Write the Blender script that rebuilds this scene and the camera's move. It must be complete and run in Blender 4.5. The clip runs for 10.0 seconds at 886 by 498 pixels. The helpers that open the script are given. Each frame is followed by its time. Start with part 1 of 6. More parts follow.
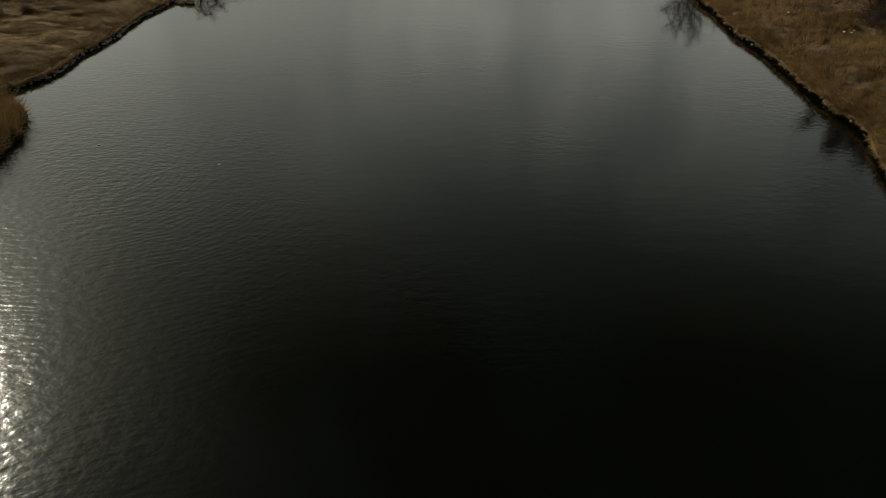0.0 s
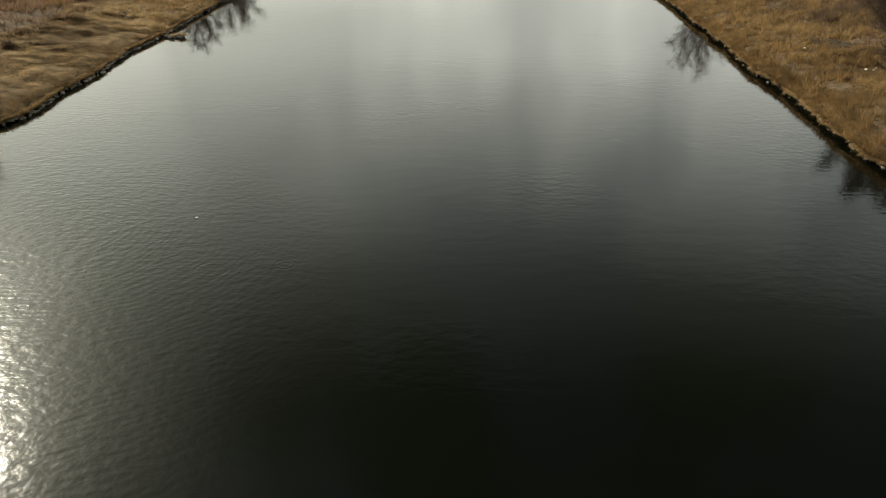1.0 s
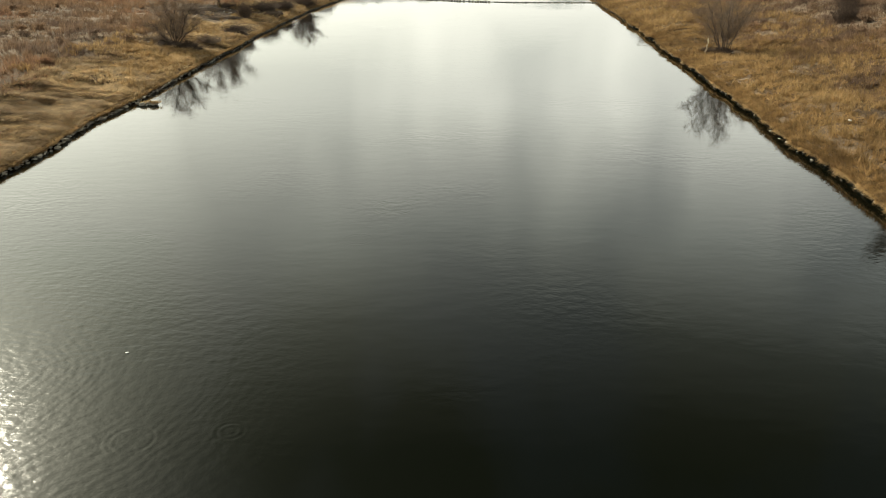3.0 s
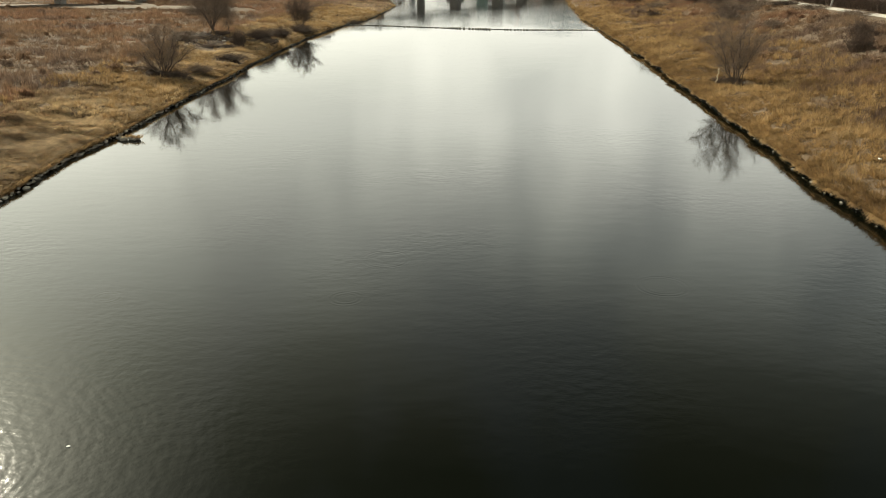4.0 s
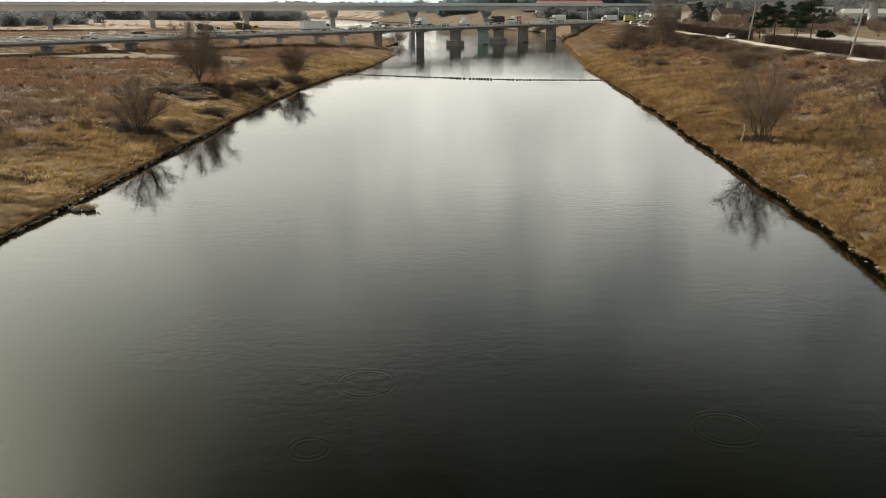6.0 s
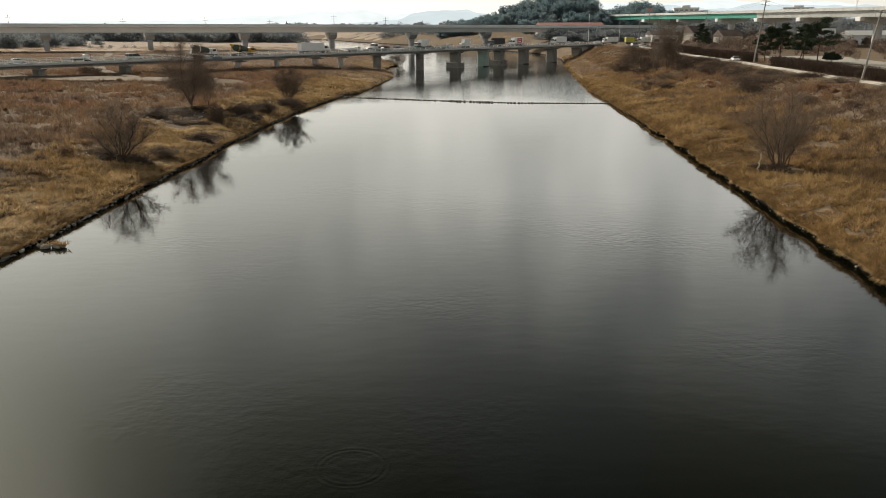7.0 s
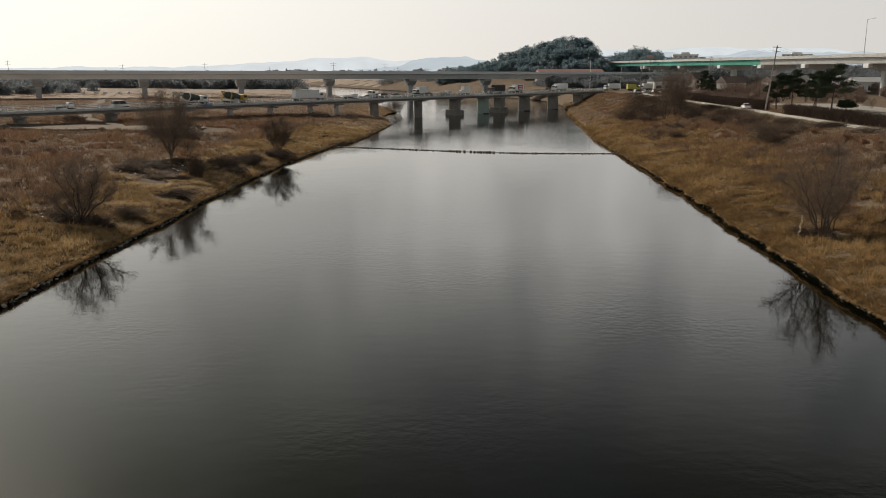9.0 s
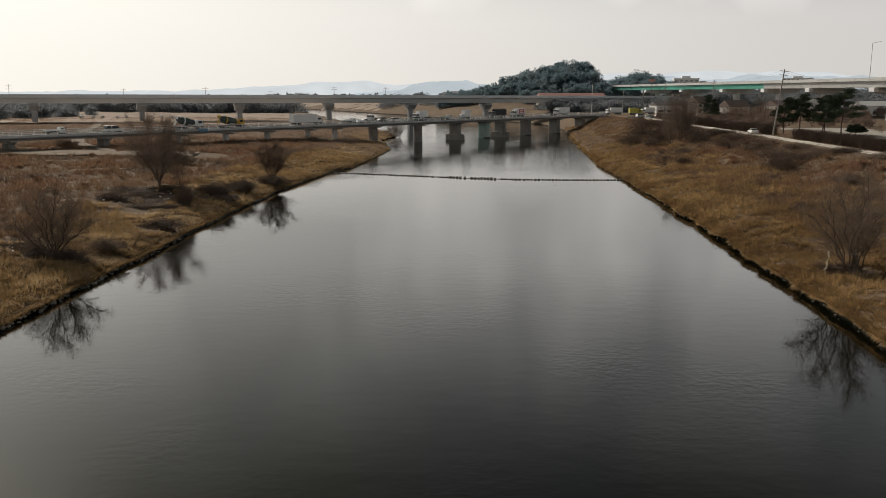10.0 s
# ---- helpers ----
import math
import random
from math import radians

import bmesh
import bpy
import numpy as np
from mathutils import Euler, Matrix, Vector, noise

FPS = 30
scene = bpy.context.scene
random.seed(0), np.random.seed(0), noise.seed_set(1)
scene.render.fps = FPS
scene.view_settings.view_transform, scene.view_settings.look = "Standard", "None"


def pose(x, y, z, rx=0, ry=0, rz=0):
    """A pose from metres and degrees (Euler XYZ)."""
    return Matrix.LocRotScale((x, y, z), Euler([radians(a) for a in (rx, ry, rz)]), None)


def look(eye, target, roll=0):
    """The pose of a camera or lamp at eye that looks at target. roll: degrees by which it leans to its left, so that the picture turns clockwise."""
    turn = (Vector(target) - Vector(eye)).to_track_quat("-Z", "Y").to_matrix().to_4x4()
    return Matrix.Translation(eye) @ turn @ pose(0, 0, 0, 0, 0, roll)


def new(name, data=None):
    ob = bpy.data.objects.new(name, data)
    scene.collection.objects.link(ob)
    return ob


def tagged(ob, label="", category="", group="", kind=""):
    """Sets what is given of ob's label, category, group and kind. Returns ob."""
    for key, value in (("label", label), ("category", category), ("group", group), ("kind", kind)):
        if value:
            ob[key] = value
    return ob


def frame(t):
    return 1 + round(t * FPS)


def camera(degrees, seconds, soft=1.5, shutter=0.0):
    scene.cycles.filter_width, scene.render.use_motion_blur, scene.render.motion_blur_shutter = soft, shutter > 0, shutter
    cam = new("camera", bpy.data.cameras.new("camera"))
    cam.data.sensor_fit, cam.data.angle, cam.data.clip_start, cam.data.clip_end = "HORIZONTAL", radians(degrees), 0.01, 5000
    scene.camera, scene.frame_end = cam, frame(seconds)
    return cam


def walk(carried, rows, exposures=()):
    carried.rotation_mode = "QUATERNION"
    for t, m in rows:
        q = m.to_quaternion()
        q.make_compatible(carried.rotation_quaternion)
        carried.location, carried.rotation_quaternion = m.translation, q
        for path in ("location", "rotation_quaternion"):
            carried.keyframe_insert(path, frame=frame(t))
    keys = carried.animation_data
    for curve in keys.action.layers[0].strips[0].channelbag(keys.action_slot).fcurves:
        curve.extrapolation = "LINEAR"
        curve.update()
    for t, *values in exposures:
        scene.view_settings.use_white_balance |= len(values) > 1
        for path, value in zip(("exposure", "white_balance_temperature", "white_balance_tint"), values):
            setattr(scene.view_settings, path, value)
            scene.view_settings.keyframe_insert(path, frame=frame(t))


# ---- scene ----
# A drone flies level up the river and slowly raises its view.
cam = camera(57.03, 10.0, soft=0.8)
LEAN = -0.15
# seconds, x, y, z, yaw, pitch
ROWS = [
    (0.0, -0.41, 0.72, 19.65, 0.01, -27.03),
    (0.5, -0.33, 3.31, 19.47, 0.05, -26.08),
    (1.0, -0.24, 5.93, 19.33, 0.09, -25.13),
    (1.5, -0.20, 8.74, 19.22, 0.10, -24.21),
    (2.0, -0.21, 11.53, 19.14, 0.07, -23.34),
    (2.5, -0.20, 14.37, 19.05, 0.05, -22.51),
    (4.0, -0.01, 23.29, 18.86, 0.07, -19.99),
    (4.5, 0.05, 26.24, 18.80, 0.07, -19.21),
    (5.0, 0.06, 29.14, 18.78, 0.07, -18.44),
    (5.5, 0.15, 32.15, 18.77, 0.09, -17.67),
    (7.0, 0.30, 41.30, 18.79, 0.09, -15.52),
    (7.5, 0.31, 44.44, 18.81, 0.07, -14.81),
    (8.0, 0.31, 47.47, 18.81, 0.06, -14.06),
    (8.5, 0.34, 50.60, 18.81, 0.05, -13.27),
    (9.0, 0.43, 53.80, 18.85, 0.04, -12.44),
    (9.5, 0.57, 56.98, 18.90, 0.06, -11.63),
    (10.0, 0.66, 60.25, 18.95, 0.09, -10.84),
]
EXPOSURES = [(0.0, -0.50, 6650, 2), (0.5, 0.25, 6650, 2), (1.0, 0.86, 6650, 2), (1.5, 1.34, 6660, 2), (2.0, 1.44, 6680, 2), (4.5, 1.26, 6720, 3), (5.5, 1.14, 6690, 5), (7.0, 0.74, 6560, 8), (8.0, 0.50, 6500, 10), (10.0, 0.21, 6440, 12)]
walk(cam, [(t, pose(x, y, z, 90 + pitch, 0, yaw) @ pose(0, 0, 0, 0, 0, LEAN)) for t, x, y, z, yaw, pitch in ROWS], EXPOSURES)

# ---- light: a hazy winter sun ahead to the left, a pale sky ----
SUN_AZ, SUN_EL = 39.5, 31.5   # degrees left of the flight, degrees above the horizon
sun_dir = Vector((-math.sin(radians(SUN_AZ)) * math.cos(radians(SUN_EL)), math.cos(radians(SUN_AZ)) * math.cos(radians(SUN_EL)), math.sin(radians(SUN_EL))))
sun_data = bpy.data.lights.new("sun", "SUN")
sun_data.energy, sun_data.angle, sun_data.color = 2.8, radians(6.0), (1.0, 0.91, 0.78)
sun = new("sun", sun_data)
sun.matrix_world = look(sun_dir * 200, (0, 0, 0))

world = bpy.data.worlds.new("sky")
scene.world = world
world.use_nodes = True
wn, wl = world.node_tree.nodes, world.node_tree.links
wn.clear()
sky = wn.new("ShaderNodeTexSky")
sky.sky_type, sky.sun_disc = "NISHITA", False
sky.sun_elevation, sky.sun_rotation = radians(SUN_EL), radians(-SUN_AZ)
sky.air_density, sky.dust_density, sky.ozone_density = 1.0, 1.5, 1.5
coord = wn.new("ShaderNodeTexCoord")
sep = wn.new("ShaderNodeSeparateXYZ")
wl.new(coord.outputs["Generated"], sep.inputs[0])
haze = wn.new("ShaderNodeValToRGB")      # thin high cloud: milky at the horizon, greyer overhead
wl.new(sep.outputs["Z"], haze.inputs[0])
for i, (at, c) in enumerate(((0.0, (0.53, 0.51, 0.475)), (0.08, (0.525, 0.512, 0.487)), (0.20, (0.76, 0.75, 0.715)), (0.34, (0.375, 0.392, 0.38)), (0.45, (0.080, 0.088, 0.083)), (0.53, (0.017, 0.020, 0.017)), (1.0, (0.013, 0.015, 0.014)))):
    el = haze.color_ramp.elements[i] if i < 2 else haze.color_ramp.elements.new(at)
    el.position, el.color = at, (*c, 1)
stretch = wn.new("ShaderNodeMapping")
stretch.inputs["Scale"].default_value = (1.0, 1.0, 0.40)
wl.new(coord.outputs["Generated"], stretch.inputs[0])
cloud = wn.new("ShaderNodeTexNoise")
cloud.inputs["Scale"].default_value, cloud.inputs["Detail"].default_value, cloud.inputs["Roughness"].default_value = 4.6, 3.0, 0.45
wl.new(stretch.outputs[0], cloud.inputs["Vector"])
cover = wn.new("ShaderNodeMapRange")
cover.inputs["From Min"].default_value, cover.inputs["From Max"].default_value = 0.40, 0.57
cover.inputs["To Min"].default_value, cover.inputs["To Max"].default_value = 0.45, 1.0
wl.new(cloud.outputs["Fac"], cover.inputs["Value"])
dim = wn.new("ShaderNodeMix")
dim.data_type, dim.blend_type = "RGBA", "MULTIPLY"
dim.inputs["Factor"].default_value = 1.0
dim.inputs["B"].default_value = (0.021, 0.021, 0.021, 1)
wl.new(sky.outputs[0], dim.inputs["A"])
blend = wn.new("ShaderNodeMix")
blend.data_type = "RGBA"
low = wn.new("ShaderNodeMapRange")       # the gaps between the clouds close towards the horizon
low.inputs["From Min"].default_value, low.inputs["From Max"].default_value = 0.08, 0.22
low.inputs["To Min"].default_value, low.inputs["To Max"].default_value = 1.0, 0.0
wl.new(sep.outputs["Z"], low.inputs["Value"])
closed = wn.new("ShaderNodeMath")
closed.operation = "MAXIMUM"
wl.new(cover.outputs[0], closed.inputs[0])
wl.new(low.outputs[0], closed.inputs[1])
wl.new(closed.outputs[0], blend.inputs["Factor"])
wl.new(dim.outputs["Result"], blend.inputs["A"])
wl.new(haze.outputs[0], blend.inputs["B"])
# the sun's wide glow in the haze
toward = wn.new("ShaderNodeVectorMath")
toward.operation = "DOT_PRODUCT"
toward.inputs[1].default_value = sun_dir
wl.new(coord.outputs["Generated"], toward.inputs[0])
aim = wn.new("ShaderNodeMath")
aim.operation, aim.use_clamp = "MAXIMUM", True
aim.inputs[1].default_value = 0.0
wl.new(toward.outputs["Value"], aim.inputs[0])
glowing = wn.new("ShaderNodeMath")
glowing.operation = "POWER"
glowing.inputs[1].default_value = 60.0
wl.new(aim.outputs[0], glowing.inputs[0])
aureole = wn.new("ShaderNodeMix")
aureole.data_type, aureole.blend_type = "RGBA", "ADD"
wl.new(glowing.outputs[0], aureole.inputs["Factor"])
wl.new(blend.outputs["Result"], aureole.inputs["A"])
aureole.inputs["B"].default_value = (1.5, 1.43, 1.12, 1)
mid_glow = wn.new("ShaderNodeMath")
mid_glow.operation = "POWER"
mid_glow.inputs[1].default_value = 16.0
wl.new(aim.outputs[0], mid_glow.inputs[0])
halo = wn.new("ShaderNodeMix")
halo.data_type, halo.blend_type = "RGBA", "ADD"
wl.new(mid_glow.outputs[0], halo.inputs["Factor"])
wl.new(aureole.outputs["Result"], halo.inputs["A"])
halo.inputs["B"].default_value = (0.145, 0.148, 0.118, 1)
wide_glow = wn.new("ShaderNodeMath")
wide_glow.operation = "POWER"
wide_glow.inputs[1].default_value = 3.0
wl.new(aim.outputs[0], wide_glow.inputs[0])
veil = wn.new("ShaderNodeMix")
veil.data_type, veil.blend_type = "RGBA", "ADD"
lying = wn.new("ShaderNodeMapRange")     # the veil hangs low in the haze
lying.inputs["From Min"].default_value, lying.inputs["From Max"].default_value = 0.22, 0.58
lying.inputs["To Min"].default_value, lying.inputs["To Max"].default_value = 1.0, 0.0
wl.new(sep.outputs["Z"], lying.inputs["Value"])
hung = wn.new("ShaderNodeMath")
hung.operation = "MULTIPLY"
wl.new(wide_glow.outputs[0], hung.inputs[0])
wl.new(lying.outputs[0], hung.inputs[1])
wl.new(hung.outputs[0], veil.inputs["Factor"])
wl.new(halo.outputs["Result"], veil.inputs["A"])
veil.inputs["B"].default_value = (0.52, 0.495, 0.405, 1)
back = wn.new("ShaderNodeBackground")
back.inputs["Strength"].default_value = 1.0
wl.new(veil.outputs["Result"], back.inputs["Color"])
wo = wn.new("ShaderNodeOutputWorld")
wl.new(back.outputs[0], wo.inputs["Surface"])

# ---- materials ----
def material(name, stops, rough=0.8, scale=1.0, fine=12.0, grain=0.25, bump=0.0, bump_scale=8.0, metallic=0.0, random_by="", amount=0.25, detail=5.0, thin=0.0):
    """stops: colours blended over patches of 1/scale metres; fine grain on top; random_by 'island' or 'object' varies the lightness piece by piece."""
    m = bpy.data.materials.new(name)
    m.use_nodes = True
    n, l = m.node_tree.nodes, m.node_tree.links
    n.clear()
    out = n.new("ShaderNodeOutputMaterial")
    bsdf = n.new("ShaderNodeBsdfPrincipled")
    l.new(bsdf.outputs[0], out.inputs["Surface"])
    bsdf.inputs["Roughness"].default_value, bsdf.inputs["Metallic"].default_value = rough, metallic
    if rough > 0.7:
        bsdf.inputs["Specular IOR Level"].default_value = 0.12
    geo = n.new("ShaderNodeNewGeometry")
    big = n.new("ShaderNodeTexNoise")
    big.inputs["Scale"].default_value, big.inputs["Detail"].default_value = scale, detail
    l.new(geo.outputs["Position"], big.inputs["Vector"])
    ramp = n.new("ShaderNodeValToRGB")
    while len(ramp.color_ramp.elements) < max(2, len(stops)):
        ramp.color_ramp.elements.new(0.5)
    use = stops if len(stops) > 1 else stops * 2
    for i, c in enumerate(use):
        e = ramp.color_ramp.elements[i]
        e.position, e.color = 0.3 + 0.4 * i / (len(use) - 1), (*c, 1)
    l.new(big.outputs["Fac"], ramp.inputs[0])
    small = n.new("ShaderNodeTexNoise")
    small.inputs["Scale"].default_value, small.inputs["Detail"].default_value = fine, 3.0
    l.new(geo.outputs["Position"], small.inputs["Vector"])
    value = n.new("ShaderNodeMapRange")
    value.inputs["From Min"].default_value, value.inputs["From Max"].default_value = 0.25, 0.75
    value.inputs["To Min"].default_value, value.inputs["To Max"].default_value = 1 - grain, 1 + grain
    l.new(small.outputs["Fac"], value.inputs["Value"])
    hsv = n.new("ShaderNodeHueSaturation")
    l.new(ramp.outputs[0], hsv.inputs["Color"])
    last = value.outputs[0]
    if random_by:
        piece = n.new("ShaderNodeObjectInfo") if random_by == "object" else geo
        vary = n.new("ShaderNodeMapRange")
        vary.inputs["To Min"].default_value, vary.inputs["To Max"].default_value = 1 - amount, 1 + amount
        l.new(piece.outputs["Random" if random_by == "object" else "Random Per Island"], vary.inputs["Value"])
        times = n.new("ShaderNodeMath")
        times.operation = "MULTIPLY"
        l.new(last, times.inputs[0])
        l.new(vary.outputs[0], times.inputs[1])
        last = times.outputs[0]
    l.new(last, hsv.inputs["Value"])
    l.new(hsv.outputs[0], bsdf.inputs["Base Color"])
    if thin:      # dry leaves let light through
        leaf = n.new("ShaderNodeBsdfTranslucent")
        l.new(hsv.outputs[0], leaf.inputs["Color"])
        mix = n.new("ShaderNodeMixShader")
        mix.inputs[0].default_value = thin
        l.new(bsdf.outputs[0], mix.inputs[1])
        l.new(leaf.outputs[0], mix.inputs[2])
        l.new(mix.outputs[0], out.inputs["Surface"])
    if bump:
        b = n.new("ShaderNodeBump")
        b.inputs["Strength"].default_value, b.inputs["Distance"].default_value = 1.0, bump
        rough_noise = n.new("ShaderNodeTexNoise")
        rough_noise.inputs["Scale"].default_value, rough_noise.inputs["Detail"].default_value = bump_scale, 4.0
        l.new(geo.outputs["Position"], rough_noise.inputs["Vector"])
        l.new(rough_noise.outputs["Fac"], b.inputs["Height"])
        l.new(b.outputs[0], bsdf.inputs["Normal"])
    return m


def plain(name, colour, rough=0.5, metallic=0.0, grain=0.08):
    return material(name, [colour, tuple(c * 0.85 for c in colour)], rough, 1.3, 9.0, grain, metallic=metallic)


M_GROUND = material("dry_earth", [(0.13, 0.098, 0.072), (0.19, 0.140, 0.093), (0.165, 0.122, 0.085), (0.23, 0.172, 0.112)], 0.95, 0.06, 1.5, 0.3, 0.12, 1.6)
M_STRAW = material("dry_grass", [(0.245, 0.157, 0.074), (0.37, 0.247, 0.117), (0.49, 0.342, 0.170)], 0.85, 0.14, 1.1, 0.42, random_by="island", amount=0.25, thin=0.4)
M_PALESTRAW = material("pale_matted_grass", [(0.34, 0.240, 0.132), (0.49, 0.363, 0.208), (0.62, 0.48, 0.290)], 0.85, 0.10, 1.1, 0.40, random_by="island", amount=0.22, thin=0.4)
M_TURF = material("matted_turf", [(0.11, 0.07, 0.035), (0.19, 0.125, 0.06)], 0.95, 1.6, 14.0, 0.5, 0.10, 12.0)
M_SCRUB = material("brown_weeds", [(0.190, 0.132, 0.098), (0.275, 0.160, 0.100), (0.285, 0.186, 0.114), (0.180, 0.128, 0.098), (0.325, 0.222, 0.132)], 0.9, 0.045, 0.9, 0.38, random_by="island", amount=0.25, thin=0.35)
M_REED = material("reed", [(0.24, 0.15, 0.055), (0.36, 0.23, 0.09)], 0.8, 0.3, 2.0, 0.2, random_by="island", amount=0.3, thin=0.35)
# Far reeds paled to put the plain's haze into their colour.
M_FARREED_HAZED = material("haze_paled_reeds", [(0.29, 0.21, 0.155), (0.36, 0.262, 0.195), (0.32, 0.23, 0.17)], 0.9, 0.05, 0.8, 0.25, random_by="island", amount=0.2, thin=0.4)
M_BARK = material("bark", [(0.08, 0.062, 0.05), (0.14, 0.108, 0.084)], 0.9, 1.5, 9.0, 0.3, 0.02, 14.0)
M_TWIG = material("twigs", [(0.195, 0.150, 0.115), (0.26, 0.200, 0.152)], 0.85, 0.3, 3.0, 0.2, random_by="island", amount=0.4)
M_TWIG_DARK = material("dark_twigs", [(0.115, 0.086, 0.068), (0.16, 0.118, 0.09)], 0.85, 0.3, 3.0, 0.2, random_by="island", amount=0.35)
M_HEDGE = material("hedge_twigs", [(0.075, 0.054, 0.043), (0.11, 0.078, 0.058)], 0.9, 0.3, 3.0, 0.2, random_by="island", amount=0.25)
M_NEEDLE = material("pine_needles", [(0.032, 0.048, 0.028), (0.056, 0.075, 0.042)], 0.75, 0.25, 2.0, 0.3, random_by="island", amount=0.45)
# Haze put into the base colour: far crowns paled, blued and evened out.
M_HAZED_WOODS = material("hazed_far_crowns", [(0.165, 0.235, 0.265), (0.185, 0.255, 0.28), (0.21, 0.25, 0.265)], 0.85, 0.06, 0.5, 0.2, random_by="island", amount=0.12, thin=0.5)
M_HAZED_BAREWOODS = material("hazed_bare_crowns", [(0.195, 0.215, 0.232), (0.235, 0.248, 0.256)], 0.9, 0.05, 0.5, 0.1, random_by="island", amount=0.08, thin=0.5)
M_BROWNWOODS = material("bare_brown_crowns", [(0.20, 0.15, 0.125), (0.26, 0.19, 0.15)], 0.9, 0.06, 0.5, 0.2, random_by="island", amount=0.2, thin=0.3)
M_STONE = material("river_stone", [(0.24, 0.212, 0.17), (0.34, 0.305, 0.25), (0.48, 0.435, 0.36)], 0.85, 0.8, 9.0, 0.25, 0.03, 7.0, random_by="object", amount=0.35)
M_STONES = material("river_stones_far", [(0.10, 0.09, 0.075), (0.20, 0.185, 0.155), (0.34, 0.32, 0.27)], 0.85, 0.8, 9.0, 0.25, 0.03, 7.0, random_by="island", amount=0.35)
M_DARKSTONE = material("wet_stone", [(0.035, 0.035, 0.032), (0.075, 0.072, 0.065)], 0.5, 1.5, 9.0, 0.3, 0.03, 7.0, random_by="object", amount=0.4)
M_CONCRETE = material("concrete", [(0.45, 0.455, 0.445), (0.55, 0.555, 0.54), (0.49, 0.495, 0.48)], 0.85, 0.22, 3.0, 0.14, 0.01, 6.0)
# Paler and bluer than concrete is: the viaduct's haze put into the colour.
M_CONCRETE_HAZED = material("hazed_pale_concrete", [(0.63, 0.655, 0.66), (0.70, 0.72, 0.72)], 0.85, 0.12, 2.0, 0.10, 0.01, 6.0)
# Stained; the tone is also taken down for the shade on the bridge's piers.
M_CONCRETE_OLD = material("stained_shaded_concrete", [(0.19, 0.178, 0.16), (0.28, 0.265, 0.24), (0.23, 0.22, 0.20)], 0.9, 0.30, 1.6, 0.14, 0.015, 5.0)
# Darker grey for the viaduct's piers, with their shade put into the colour.
M_CONCRETE_SHADED = material("shaded_pier_concrete", [(0.27, 0.276, 0.278), (0.34, 0.345, 0.345)], 0.85, 0.3, 2.5, 0.16, 0.01, 6.0)
M_CONCRETE_GREEN = material("pale_green_painted_concrete", [(0.30, 0.40, 0.36), (0.38, 0.47, 0.43)], 0.8, 0.4, 3.0, 0.15, 0.01, 5.0)
M_STEELGREEN = material("green_painted_steel", [(0.085, 0.36, 0.285), (0.11, 0.41, 0.33)], 0.55, 0.15, 1.0, 0.10)
M_ASPHALT = material("asphalt", [(0.06, 0.06, 0.058), (0.085, 0.083, 0.08)], 0.9, 0.4, 12.0, 0.2)
M_ROADCON = material("pale_concrete_lane", [(0.52, 0.49, 0.43), (0.60, 0.57, 0.51)], 0.85, 0.3, 3.0, 0.12, 0.01, 6.0)
# The stubble's pale tone stands in for haze over the far field.
M_STUBBLE_HAZED = material("haze_paled_stubble", [(0.33, 0.265, 0.215), (0.39, 0.31, 0.245), (0.35, 0.28, 0.225), (0.30, 0.245, 0.205)], 0.95, 0.02, 0.3, 0.15)
M_DIRT = material("pale_dirt", [(0.20, 0.160, 0.122), (0.265, 0.216, 0.163)], 0.95, 0.3, 2.0, 0.2, 0.05, 2.0)
M_SAND = material("pale_park_ground", [(0.34, 0.315, 0.275), (0.42, 0.395, 0.35)], 0.95, 0.12, 1.5, 0.12)
M_RAIL = material("galvanised_rail", [(0.70, 0.70, 0.68), (0.78, 0.78, 0.76)], 0.6, 0.5, 4.0, 0.12)
M_WHITE = plain("white_paint", (0.86, 0.86, 0.84), 0.5)
M_SILVER = plain("silver_paint", (0.46, 0.47, 0.48), 0.5, 0.2)
M_GREY = plain("grey_paint", (0.14, 0.145, 0.15), 0.5, 0.1)
M_BLACK = plain("black_paint", (0.02, 0.021, 0.023), 0.35)
M_RED = plain("red_paint", (0.45, 0.04, 0.035), 0.4)
M_YELLOW = plain("yellow_paint", (0.60, 0.36, 0.05), 0.45)
M_LIME = plain("lime_yellow_paint", (0.60, 0.56, 0.10), 0.5)
M_GREENCAR = plain("green_paint", (0.03, 0.14, 0.075), 0.35)
M_DRUM = plain("drum_dark_green", (0.05, 0.075, 0.065), 0.5)
M_BLUE = plain("blue_paint", (0.10, 0.24, 0.40), 0.5)
# Far windows in pale grey, their haze put into the colour.
M_HAZED_GLASS = plain("hazed_far_window", (0.36, 0.375, 0.39), 0.5)
M_GLASS = plain("tinted_glass", (0.012, 0.015, 0.018), 0.4, grain=0.02)
M_TYRE = plain("tyre_rubber", (0.018, 0.018, 0.018), 0.85)
M_TARP = material("black_tarpaulin", [(0.012, 0.012, 0.013), (0.028, 0.028, 0.03)], 0.6, 0.8, 6.0, 0.2, 0.05, 2.0)
M_LAMPRED = plain("red_lens", (0.40, 0.02, 0.02), 0.2)
M_LAMPWHITE = plain("clear_lens", (0.75, 0.75, 0.72), 0.5)
M_POLE = material("pole_concrete", [(0.30, 0.27, 0.25), (0.36, 0.35, 0.32)], 0.85, 0.6, 6.0, 0.12)
M_STEEL = plain("grey_steel", (0.30, 0.31, 0.32), 0.5, 0.5)
# The red, brown and plaster tones below are greyed for haze.
M_ROOFRED = material("red_roof", [(0.40, 0.20, 0.165), (0.46, 0.25, 0.21)], 0.7, 0.1, 1.0, 0.1)
